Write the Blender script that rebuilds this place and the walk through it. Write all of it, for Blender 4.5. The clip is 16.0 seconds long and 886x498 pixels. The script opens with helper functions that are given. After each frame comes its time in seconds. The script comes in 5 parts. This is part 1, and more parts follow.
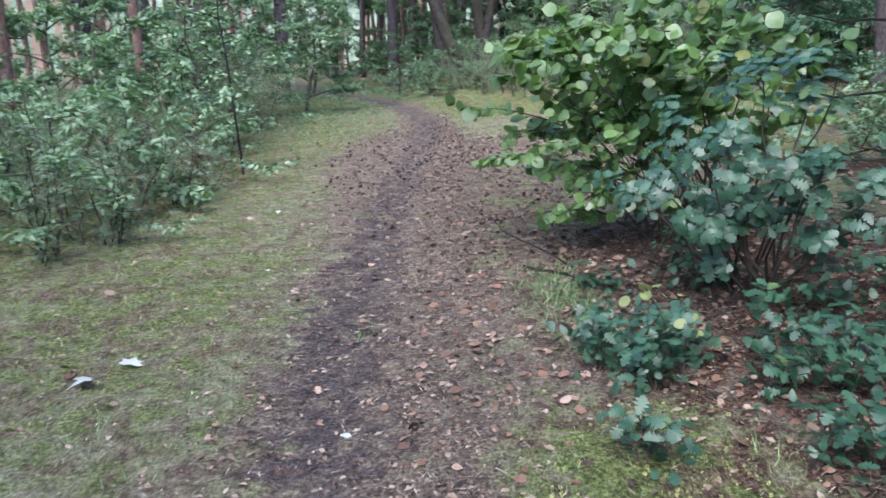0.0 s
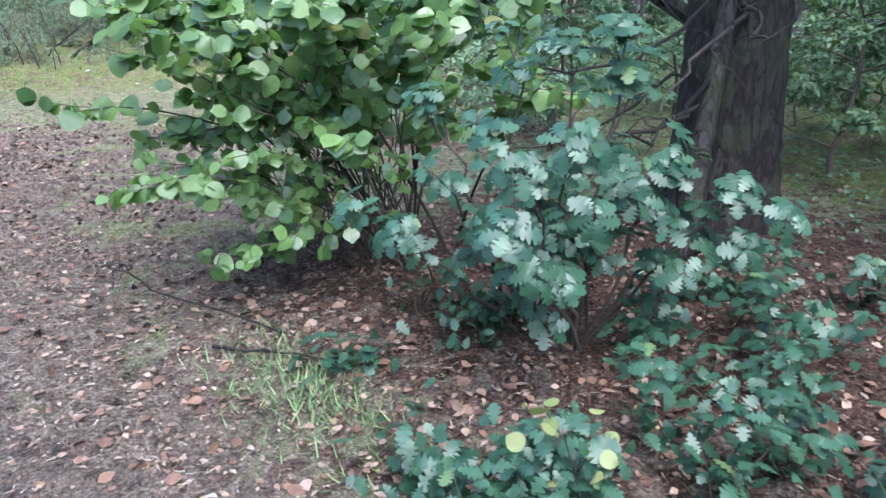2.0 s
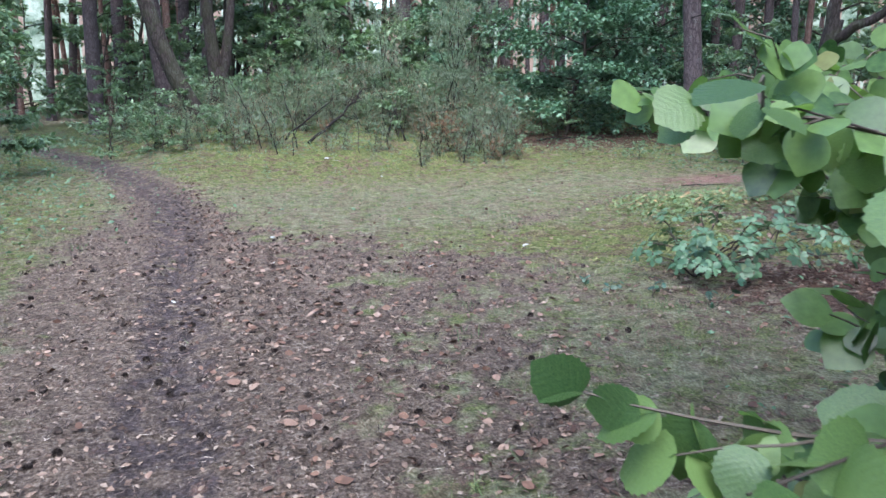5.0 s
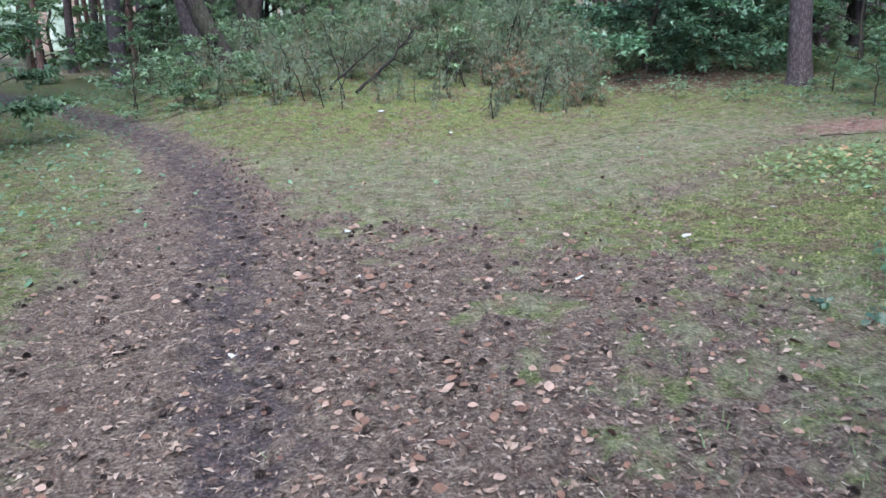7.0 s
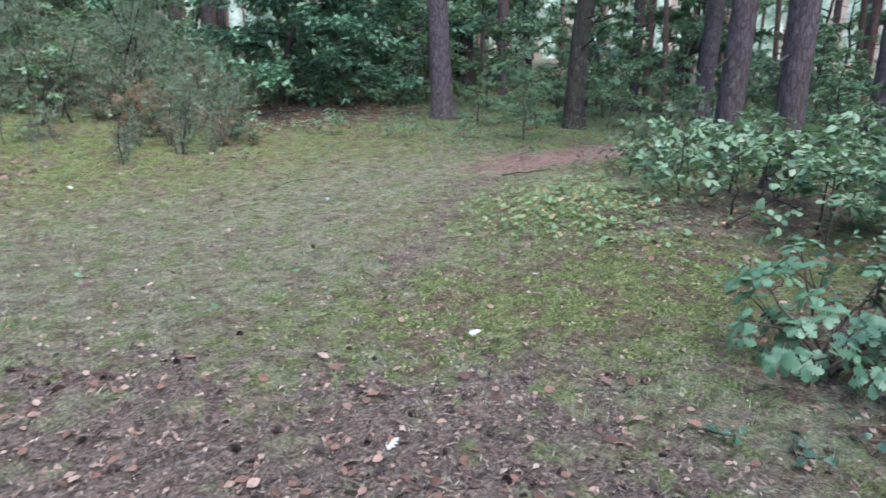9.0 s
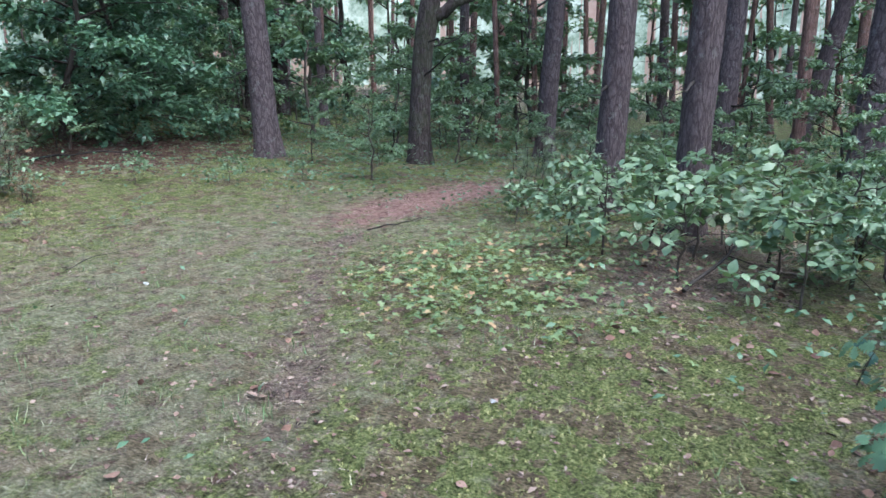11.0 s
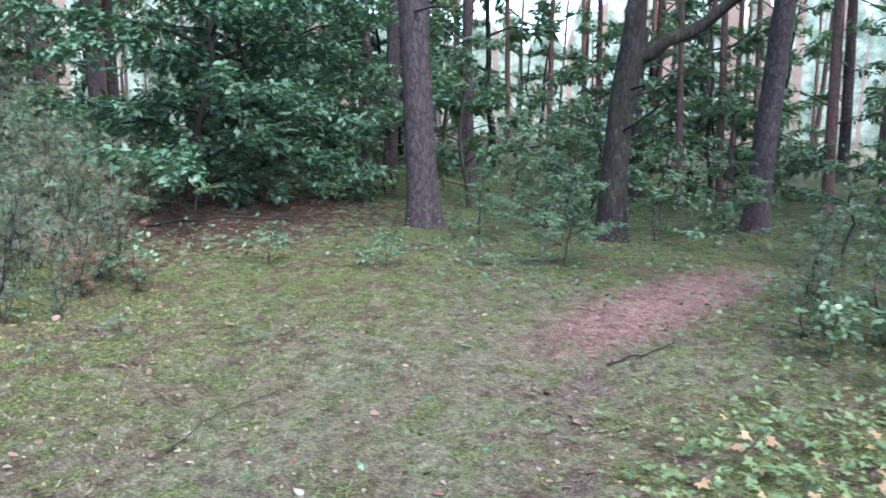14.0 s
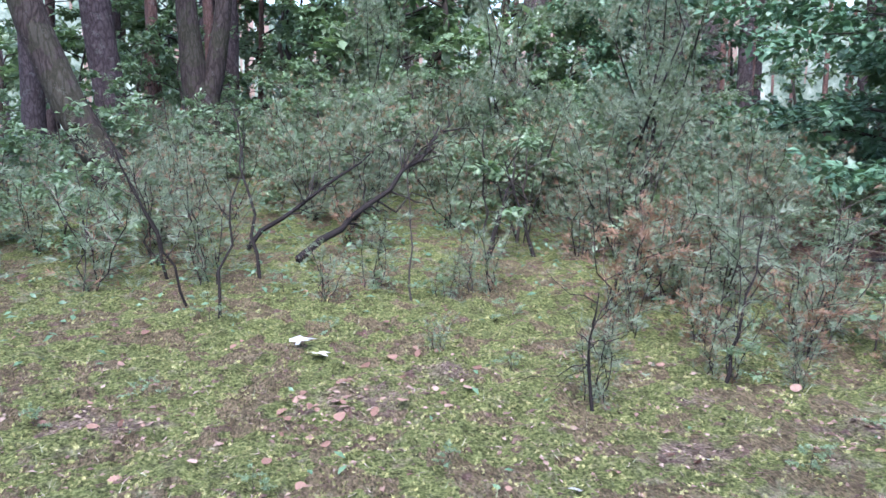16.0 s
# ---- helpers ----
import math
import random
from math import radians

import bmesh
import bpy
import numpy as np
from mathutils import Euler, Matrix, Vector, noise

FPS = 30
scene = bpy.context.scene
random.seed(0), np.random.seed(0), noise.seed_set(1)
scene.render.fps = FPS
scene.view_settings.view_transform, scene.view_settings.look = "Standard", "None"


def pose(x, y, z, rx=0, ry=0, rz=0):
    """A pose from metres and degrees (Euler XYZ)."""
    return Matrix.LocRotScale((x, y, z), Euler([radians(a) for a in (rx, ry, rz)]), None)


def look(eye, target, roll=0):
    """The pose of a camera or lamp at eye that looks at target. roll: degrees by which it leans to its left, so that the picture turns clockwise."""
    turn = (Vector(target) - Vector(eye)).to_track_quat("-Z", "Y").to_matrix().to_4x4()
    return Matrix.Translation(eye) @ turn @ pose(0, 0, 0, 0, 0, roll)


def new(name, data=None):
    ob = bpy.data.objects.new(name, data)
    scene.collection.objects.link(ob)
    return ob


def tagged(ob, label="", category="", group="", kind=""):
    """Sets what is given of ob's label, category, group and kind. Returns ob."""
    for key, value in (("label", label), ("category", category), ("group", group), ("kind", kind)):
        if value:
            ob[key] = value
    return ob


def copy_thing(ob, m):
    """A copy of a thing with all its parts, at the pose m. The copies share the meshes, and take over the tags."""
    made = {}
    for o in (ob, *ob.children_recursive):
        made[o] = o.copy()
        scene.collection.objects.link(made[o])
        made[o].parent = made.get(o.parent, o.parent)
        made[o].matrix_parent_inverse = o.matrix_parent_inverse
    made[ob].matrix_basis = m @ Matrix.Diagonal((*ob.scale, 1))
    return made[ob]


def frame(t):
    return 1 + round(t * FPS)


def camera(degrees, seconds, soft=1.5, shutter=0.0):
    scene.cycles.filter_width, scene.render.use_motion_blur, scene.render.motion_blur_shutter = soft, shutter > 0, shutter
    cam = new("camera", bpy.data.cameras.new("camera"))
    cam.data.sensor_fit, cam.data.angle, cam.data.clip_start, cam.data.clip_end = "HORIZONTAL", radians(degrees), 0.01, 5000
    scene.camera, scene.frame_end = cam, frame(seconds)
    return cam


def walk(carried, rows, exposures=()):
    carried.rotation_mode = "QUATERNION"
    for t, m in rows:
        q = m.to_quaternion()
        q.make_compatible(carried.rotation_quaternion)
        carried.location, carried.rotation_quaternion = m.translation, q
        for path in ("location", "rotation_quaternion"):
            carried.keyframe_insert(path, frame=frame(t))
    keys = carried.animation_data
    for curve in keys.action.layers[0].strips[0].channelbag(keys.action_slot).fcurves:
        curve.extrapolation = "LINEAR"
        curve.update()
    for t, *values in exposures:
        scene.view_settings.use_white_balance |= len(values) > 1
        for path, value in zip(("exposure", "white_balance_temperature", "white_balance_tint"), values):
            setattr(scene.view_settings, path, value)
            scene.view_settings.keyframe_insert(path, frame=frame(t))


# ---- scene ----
cam = camera(60.25, 16.0, soft=1.5, shutter=0.15)
# seconds, x, y, z, yaw, pitch, roll
PATH = [
    (0.0, 0.000, 0.000, 1.488, -0.02, -15.02, -1.30),
    (0.5, -0.143, 0.462, 1.494, -10.40, -15.87, -0.28),
    (1.0, -0.202, 0.949, 1.500, -17.25, -15.55, 1.83),
    (1.5, -0.264, 1.401, 1.500, -24.95, -17.22, -1.89),
    (2.0, -0.350, 1.839, 1.498, -34.31, -18.32, -0.53),
    (2.5, -0.423, 2.341, 1.501, -30.93, -16.36, 0.81),
    (3.0, -0.522, 2.884, 1.510, -26.83, -14.83, 0.15),
    (3.5, -0.512, 3.394, 1.487, -24.23, -13.62, -1.05),
    (4.0, -0.470, 3.932, 1.491, -21.42, -11.56, 1.03),
    (6.5, -0.453, 6.444, 1.497, -19.90, -15.60, -1.41),
    (7.0, -0.471, 6.953, 1.501, -18.94, -16.67, -1.44),
    (7.5, -0.434, 7.471, 1.492, -24.10, -13.77, 0.03),
    (8.0, -0.367, 7.983, 1.505, -28.49, -14.71, 0.69),
    (8.5, -0.324, 8.449, 1.504, -41.01, -16.11, 0.36),
    (9.0, -0.142, 8.898, 1.473, -48.46, -14.80, 1.00),
    (9.5, 0.090, 9.328, 1.464, -61.35, -12.90, 1.19),
    (12.0, 1.518, 11.113, 1.494, -64.83, -12.42, 0.51),
    (12.5, 1.797, 11.450, 1.507, -67.54, -11.83, 1.38),
    (13.0, 2.043, 11.756, 1.508, -65.88, -11.44, -0.01),
    (13.5, 2.340, 12.104, 1.514, -60.24, -10.89, 0.66),
    (14.0, 2.553, 12.521, 1.530, -55.10, -9.38, 1.39),
    (14.5, 2.629, 12.997, 1.515, -41.04, -9.88, 1.27),
    (15.0, 2.668, 13.478, 1.503, -21.03, -8.98, 0.14),
    (15.5, 2.619, 13.952, 1.509, -14.23, -8.96, 1.52),
    (16.0, 2.569, 14.364, 1.502, -12.31, -9.77, 1.26),
]
walk(cam, [(t, pose(x, y, z, 90 + pitch, 0, yaw) @ pose(0, 0, 0, 0, 0, roll)) for t, x, y, z, yaw, pitch, roll in PATH], [(0.0, 2.57, 6050, 8), (1.5, 2.86, 5850, 8), (2.5, 3.12, 5750, 8), (3.5, 2.90, 5750, 8), (4.2, 2.67, 5900, 9), (6.5, 2.50, 5900, 8), (9.0, 2.46, 5850, 9), (13.5, 2.66, 5850, 9), (14.5, 2.74, 5700, 12), (16.0, 2.82, 5750, 20)])

# ---- world and light ----
SUN_EL, SUN_AZ = radians(60), radians(200)
world = bpy.data.worlds.new("world")
scene.world = world
world.use_nodes = True
wn = world.node_tree.nodes
sky = wn.new("ShaderNodeTexSky")
sky.sky_type = "NISHITA"
sky.sun_disc = False
sky.sun_elevation, sky.sun_rotation = SUN_EL, SUN_AZ
sky.dust_density, sky.air_density, sky.ozone_density = 1.5, 1.0, 1.0
wn["Background"].inputs["Strength"].default_value = 0.15
world.node_tree.links.new(sky.outputs["Color"], wn["Background"].inputs["Color"])
sun = new("sun", bpy.data.lights.new("sun", "SUN"))
sun.data.energy, sun.data.angle, sun.data.color = 1.2, radians(50), (1.0, 0.97, 0.92)
sun.matrix_world = look((0, 0, 30), (math.sin(SUN_AZ) * -math.cos(SUN_EL), math.cos(SUN_AZ) * -math.cos(SUN_EL), 30 - math.sin(SUN_EL)))

# ---- materials ----


def shader(name, rough=0.7, spec=0.3):
    m = bpy.data.materials.new(name)
    m.use_nodes = True
    nt = m.node_tree
    b = nt.nodes["Principled BSDF"]
    b.inputs["Roughness"].default_value = rough
    b.inputs["Specular IOR Level"].default_value = spec
    return m, nt, b


def node(nt, kind, **values):
    n = nt.nodes.new(kind)
    for k, v in values.items():
        n.inputs[k].default_value = v
    return n


def noise_tex(nt, scale, detail=4.0, coord="Object", stretch=None, rough=0.6):
    tc = nt.nodes.new("ShaderNodeTexCoord")
    n = node(nt, "ShaderNodeTexNoise", Scale=scale, Detail=detail, Roughness=rough)
    if stretch:
        mp = node(nt, "ShaderNodeMapping", Scale=stretch)
        nt.links.new(tc.outputs[coord], mp.inputs["Vector"])
        nt.links.new(mp.outputs["Vector"], n.inputs["Vector"])
    else:
        nt.links.new(tc.outputs[coord], n.inputs["Vector"])
    return n.outputs["Fac"]


def ramp(nt, fac, stops):
    r = nt.nodes.new("ShaderNodeValToRGB")
    e = r.color_ramp.elements
    while len(e) < len(stops):
        e.new(0.5)
    for el, (p, c) in zip(e, stops):
        el.position, el.color = p, (*c, 1)
    nt.links.new(fac, r.inputs["Fac"])
    return r.outputs["Color"]


def mix(nt, fac, a, b, mode="MIX"):
    n = nt.nodes.new("ShaderNodeMix")
    n.data_type, n.blend_type = "RGBA", mode
    for sock, v in ((n.inputs[0], fac), (n.inputs[6], a), (n.inputs[7], b)):
        if isinstance(v, (int, float)):
            sock.default_value = v
        elif isinstance(v, tuple):
            sock.default_value = (*v, 1)
        else:
            nt.links.new(v, sock)
    return n.outputs[2]


def calc(nt, op, a, b=0.0, c=0.0, clamp=False):
    n = nt.nodes.new("ShaderNodeMath")
    n.operation, n.use_clamp = op, clamp
    for sock, v in zip(n.inputs, (a, b, c)):
        if isinstance(v, (int, float)):
            sock.default_value = v
        else:
            nt.links.new(v, sock)
    return n.outputs[0]


def bump(nt, b, height, strength, distance):
    n = node(nt, "ShaderNodeBump", Strength=strength, Distance=distance)
    nt.links.new(height, n.inputs["Height"])
    nt.links.new(n.outputs["Normal"], b.inputs["Normal"])


def leaf_material(name, dark, light, rough=0.42, spec=0.5, through_light=0.25, island=False, odd=None, veins=0.0):
    """Leaf: colour varies from leaf to leaf and with blotches, light passes partly through the blade."""
    m, nt, b = shader(name, rough, spec)
    if island:
        rnd = nt.nodes.new("ShaderNodeNewGeometry").outputs["Random Per Island"]
    else:
        rnd = nt.nodes.new("ShaderNodeObjectInfo").outputs["Random"]
    stops = [(0.0, dark), (0.75, light)]
    if odd:
        stops += [(0.968, light), (0.978, odd)]
    base = ramp(nt, rnd, stops)
    blot = noise_tex(nt, 40.0, 3.0)
    base = mix(nt, 0.35, base, ramp(nt, blot, [(0.3, tuple(c * 0.6 for c in dark)), (0.7, light)]))
    nt.links.new(base, b.inputs["Base Color"])
    if veins:
        sep = nt.nodes.new("ShaderNodeSeparateXYZ")
        nt.links.new(nt.nodes.new("ShaderNodeTexCoord").outputs["Object"], sep.inputs[0])
        rib = calc(nt, "SUBTRACT", sep.outputs["Y"], calc(nt, "MULTIPLY", calc(nt, "ABSOLUTE", sep.outputs["X"]), 0.75))
        pleat = calc(nt, "SINE", calc(nt, "MULTIPLY", rib, 50.0))
        base = mix(nt, calc(nt, "MULTIPLY", calc(nt, "GREATER_THAN", pleat, 0.9), 0.12), base, light)
        nt.links.new(base, b.inputs["Base Color"])
        bump(nt, b, calc(nt, "ADD", calc(nt, "MULTIPLY", pleat, 0.12), blot), veins * 0.4, 0.006)
    else:
        bump(nt, b, noise_tex(nt, 150.0, 2.0), 0.25, 0.002)
    tl = nt.nodes.new("ShaderNodeBsdfTranslucent")
    nt.links.new(mix(nt, 1.0, base, (0.9, 1.0, 0.55), "MULTIPLY"), tl.inputs["Color"])
    ms = node(nt, "ShaderNodeMixShader", Fac=through_light)
    out = nt.nodes["Material Output"]
    nt.links.new(b.outputs[0], ms.inputs[1])
    nt.links.new(tl.outputs[0], ms.inputs[2])
    nt.links.new(ms.outputs[0], out.inputs["Surface"])
    return m


def bark_material(name, dark, mid, light, scale=1.0, upper=None, moss=0.0, lichen=0.35):
    """Fissured bark: plates stretched along the trunk, lichen flecks; upper: the flaky colour high on a pine."""
    m, nt, b = shader(name, 0.9, 0.2)
    tc = nt.nodes.new("ShaderNodeTexCoord")
    mp = node(nt, "ShaderNodeMapping", Scale=(1.0, 1.0, 0.28))
    nt.links.new(tc.outputs["Object"], mp.inputs["Vector"])
    vo = node(nt, "ShaderNodeTexVoronoi", Scale=22.0 * scale)
    vo.feature = "DISTANCE_TO_EDGE"
    wob = node(nt, "ShaderNodeTexNoise", Scale=9.0 * scale, Detail=4.0)
    nt.links.new(mp.outputs["Vector"], wob.inputs["Vector"])
    add = node(nt, "ShaderNodeMix")
    add.data_type = "VECTOR"
    add.inputs[0].default_value = 0.12
    nt.links.new(mp.outputs["Vector"], add.inputs[4])
    nt.links.new(wob.outputs["Color"], add.inputs[5])
    nt.links.new(add.outputs[1], vo.inputs["Vector"])
    fine = noise_tex(nt, 60.0 * scale, 5.0, stretch=(1, 1, 0.4))
    plate = calc(nt, "MULTIPLY", vo.outputs["Distance"], 5.0, clamp=True)
    h = calc(nt, "ADD", calc(nt, "MULTIPLY", plate, 0.30), calc(nt, "MULTIPLY", fine, 0.75))
    col = ramp(nt, h, [(0.15, dark), (0.5, mid), (0.95, light)])
    fleck = noise_tex(nt, 7.0 * scale, 6.0, rough=0.75)
    col = mix(nt, calc(nt, "MULTIPLY", calc(nt, "GREATER_THAN", fleck, 0.60), lichen), col, (0.20, 0.21, 0.19))
    if moss:
        col = mix(nt, calc(nt, "MULTIPLY", calc(nt, "GREATER_THAN", noise_tex(nt, 3.0, 6.0), 0.52), moss), col, (0.06, 0.09, 0.03))
    if upper:
        sep = nt.nodes.new("ShaderNodeSeparateXYZ")
        nt.links.new(tc.outputs["Object"], sep.inputs[0])
        up = node(nt, "ShaderNodeMapRange")
        up.inputs["From Min"].default_value, up.inputs["From Max"].default_value = 4.5, 11.0
        nt.links.new(calc(nt, "ADD", sep.outputs["Z"], calc(nt, "MULTIPLY", fleck, 2.0)), up.inputs["Value"])
        col = mix(nt, up.outputs[0], col, mix(nt, fine, tuple(c * 0.6 for c in upper), upper))
    tone = nt.nodes.new("ShaderNodeObjectInfo").outputs["Random"]
    col = mix(nt, 0.5, col, mix(nt, tone, (0.55, 0.5, 0.5), (1, 1, 1)), "MULTIPLY")
    nt.links.new(col, b.inputs["Base Color"])
    bump(nt, b, h, 0.9, 0.022)
    return m


def grain_material(name, c0, c1, c2, scale=30.0, rough=0.85, island=True, spec=0.25):
    """Small litter, stems and blades: colour varies from piece to piece and along it."""
    m, nt, b = shader(name, rough, spec)
    if island:
        rnd = nt.nodes.new("ShaderNodeNewGeometry").outputs["Random Per Island"]
    else:
        rnd = nt.nodes.new("ShaderNodeObjectInfo").outputs["Random"]
    col = ramp(nt, rnd, [(0.0, c0), (0.62, c1), (1.0, c2)])
    n = noise_tex(nt, scale, 4.0)
    col = mix(nt, 0.6, col, ramp(nt, n, [(0.25, (0.45, 0.45, 0.45)), (0.75, (1.25, 1.25, 1.25))]), "MULTIPLY")
    nt.links.new(col, b.inputs["Base Color"])
    bump(nt, b, n, 0.4, 0.004)
    return m


def ground_material():
    m, nt, b = shader("forest_floor", 0.95, 0.15)

    def attr(name):
        a = nt.nodes.new("ShaderNodeAttribute")
        a.attribute_name = name
        return a.outputs["Fac"]

    big, mid, fine = noise_tex(nt, 0.9, 4.0), noise_tex(nt, 7.0, 5.0), noise_tex(nt, 55.0, 6.0, rough=0.7)
    wide = noise_tex(nt, 1.7, 5.0, rough=0.65)
    patch = calc(nt, "ADD", calc(nt, "MULTIPLY", mid, 0.5), calc(nt, "MULTIPLY", wide, 0.5))
    tiny = noise_tex(nt, 190.0, 4.0, rough=0.75)
    streak = noise_tex(nt, 90.0, 4.0, stretch=(1.0, 0.35, 1.0), rough=0.7)

    def soft_mask(name, wob, lo, hi):
        v = calc(nt, "ADD", attr(name), calc(nt, "MULTIPLY", calc(nt, "SUBTRACT", wob, 0.5), 3.2))
        r = node(nt, "ShaderNodeMapRange")
        r.inputs["From Min"].default_value, r.inputs["From Max"].default_value = lo, hi
        nt.links.new(v, r.inputs["Value"])
        return r.outputs[0]

    grass = mix(nt, mid, ramp(nt, fine, [(0.37, (0.075, 0.098, 0.042)), (0.54, (0.26, 0.285, 0.155)), (0.66, (0.50, 0.49, 0.36))]),
                ramp(nt, streak, [(0.37, (0.12, 0.11, 0.075)), (0.54, (0.32, 0.30, 0.21)), (0.66, (0.56, 0.52, 0.41))]))
    moss = ramp(nt, fine, [(0.36, (0.035, 0.042, 0.016)), (0.49, (0.138, 0.170, 0.055)), (0.63, (0.31, 0.345, 0.14))])
    moss = mix(nt, calc(nt, "MULTIPLY", calc(nt, "GREATER_THAN", noise_tex(nt, 3.1, 6.0), 0.53), 0.8), moss, ramp(nt, streak, [(0.37, (0.04, 0.028, 0.02)), (0.62, (0.28, 0.20, 0.14))]))
    litter = ramp(nt, fine, [(0.36, (0.040, 0.027, 0.024)), (0.475, (0.165, 0.122, 0.103)), (0.562, (0.28, 0.22, 0.185)), (0.66, (0.50, 0.43, 0.37))])
    litter = mix(nt, calc(nt, "MULTIPLY", big, 0.5), litter, ramp(nt, streak, [(0.364, (0.06, 0.042, 0.033)), (0.612, (0.28, 0.21, 0.16))]))
    dirt = ramp(nt, fine, [(0.364, (0.045, 0.034, 0.036)), (0.519, (0.105, 0.082, 0.086)), (0.674, (0.21, 0.175, 0.175))])
    red = ramp(nt, streak, [(0.364, (0.12, 0.06, 0.05)), (0.550, (0.26, 0.165, 0.138)), (0.674, (0.42, 0.315, 0.27))])
    grass = mix(nt, ramp(nt, wide, [(0.42, (0, 0, 0)), (0.60, (0.75, 0.75, 0.75))]), grass, ramp(nt, streak, [(0.37, (0.10, 0.07, 0.05)), (0.52, (0.26, 0.205, 0.145)), (0.66, (0.46, 0.39, 0.30))]))
    tussock = noise_tex(nt, 4.3, 7.0, rough=0.7)
    grass = mix(nt, ramp(nt, tussock, [(0.46, (0, 0, 0)), (0.57, (0.85, 0.85, 0.85))]), grass, moss)
    grass = mix(nt, ramp(nt, noise_tex(nt, 6.1, 6.0, rough=0.75), [(0.53, (0, 0, 0)), (0.62, (0.85, 0.85, 0.85))]), grass, litter)
    col = mix(nt, soft_mask("moss", mid, 0.3, 0.7), grass, moss)
    col = mix(nt, soft_mask("litter", patch, 0.35, 0.7), col, litter)
    # Red-brown leaf soil, darkened further to carry the shade under the bushes.
    shaded_humus = ramp(nt, fine, [(0.36, (0.022, 0.013, 0.011)), (0.5, (0.095, 0.050, 0.038)), (0.64, (0.24, 0.15, 0.12))])
    col = mix(nt, soft_mask("shaded_humus", mid, 0.35, 0.65), col, shaded_humus)
    col = mix(nt, soft_mask("dirt", mid, 0.3, 0.8), col, dirt)
    col = mix(nt, soft_mask("needles", mid, 0.35, 0.7), col, red)
    col = mix(nt, 0.8, col, ramp(nt, noise_tex(nt, 11.0, 7.0, rough=0.75), [(0.36, (0.42, 0.39, 0.37)), (0.50, (0.98, 0.98, 0.96)), (0.64, (1.35, 1.33, 1.28))]), "MULTIPLY")
    col = mix(nt, 0.55, col, ramp(nt, tiny, [(0.3, (0.4, 0.4, 0.4)), (0.7, (1.35, 1.35, 1.35))]), "MULTIPLY")
    nt.links.new(col, b.inputs["Base Color"])
    bump(nt, b, calc(nt, "ADD", fine, calc(nt, "MULTIPLY", tiny, 0.5)), 1.0, 0.05)
    return m


def moss_material():
    """Moss: olive cushions with darker hollows and dry tips, even within a cushion."""
    m, nt, b = shader("moss_sprig", 0.95, 0.15)
    rnd = nt.nodes.new("ShaderNodeNewGeometry").outputs["Random Per Island"]
    tuft = calc(nt, "ADD", calc(nt, "MULTIPLY", noise_tex(nt, 9.0, 6.0, rough=0.7), 0.88), calc(nt, "MULTIPLY", rnd, 0.12))
    col = ramp(nt, tuft, [(0.37, (0.035, 0.030, 0.016)), (0.43, (0.115, 0.120, 0.046)), (0.53, (0.245, 0.250, 0.098)), (0.64, (0.34, 0.33, 0.16))])
    nt.links.new(col, b.inputs["Base Color"])
    return m


M_GROUND = ground_material()
M_HAZEL = leaf_material("hazel_leaf", (0.030, 0.080, 0.028), (0.200, 0.310, 0.100), 0.32, 0.75, 0.48, odd=(0.26, 0.24, 0.09), veins=0.8)
M_HAZEL_IN = leaf_material("hazel_leaf_inner", (0.038, 0.096, 0.033), (0.185, 0.295, 0.097), 0.32, 0.75, 0.50, island=True, odd=(0.26, 0.24, 0.09))
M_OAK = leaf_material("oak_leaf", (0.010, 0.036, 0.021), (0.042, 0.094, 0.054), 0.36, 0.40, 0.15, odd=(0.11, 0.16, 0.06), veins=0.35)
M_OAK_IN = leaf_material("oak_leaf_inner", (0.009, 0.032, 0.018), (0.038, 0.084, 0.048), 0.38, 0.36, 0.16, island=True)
M_OAK_PALE = leaf_material("light_oak_leaf", (0.050, 0.115, 0.060), (0.130, 0.225, 0.125), 0.42, 0.45, 0.25, odd=(0.20, 0.24, 0.10), veins=0.35)
M_OAK_PALE_IN = leaf_material("light_oak_leaf_inner", (0.050, 0.115, 0.060), (0.130, 0.225, 0.125), 0.42, 0.45, 0.25, island=True)
M_YELLOW = leaf_material("yellowing_leaf", (0.10, 0.16, 0.05), (0.26, 0.26, 0.11), 0.45, 0.4, 0.3)
M_UNDER = leaf_material("understory_leaf", (0.072, 0.135, 0.072), (0.205, 0.300, 0.168), 0.40, 0.6, 0.36, island=True)
M_DARKLEAF = leaf_material("lime_leaf", (0.038, 0.098, 0.056), (0.130, 0.238, 0.138), 0.42, 0.5, 0.2, island=True)
M_PALE = leaf_material("pale_leaf", (0.085, 0.155, 0.085), (0.20, 0.285, 0.16), 0.40, 0.55, 0.25, island=True)
M_JUNIPER = leaf_material("juniper_needle", (0.085, 0.130, 0.086), (0.245, 0.300, 0.208), 0.6, 0.4, 0.35, island=True)
M_RUSTY = leaf_material("withered_needle", (0.13, 0.085, 0.06), (0.33, 0.21, 0.14), 0.8, 0.2, 0.3, island=True)
M_CANOPY = leaf_material("pine_needle", (0.025, 0.050, 0.022), (0.070, 0.110, 0.050), 0.55, 0.4, 0.15, island=True)
M_COVER = leaf_material("seedling_leaf", (0.070, 0.130, 0.054), (0.190, 0.255, 0.110), 0.45, 0.45, 0.25)
M_COVER_IN = leaf_material("seedling_leaf_small", (0.075, 0.135, 0.055), (0.190, 0.260, 0.110), 0.45, 0.45, 0.25, island=True, odd=(0.45, 0.27, 0.12))
M_GRASS = grain_material("grass_blade", (0.08, 0.12, 0.055), (0.22, 0.245, 0.14), (0.37, 0.36, 0.25), 20.0, 0.7)
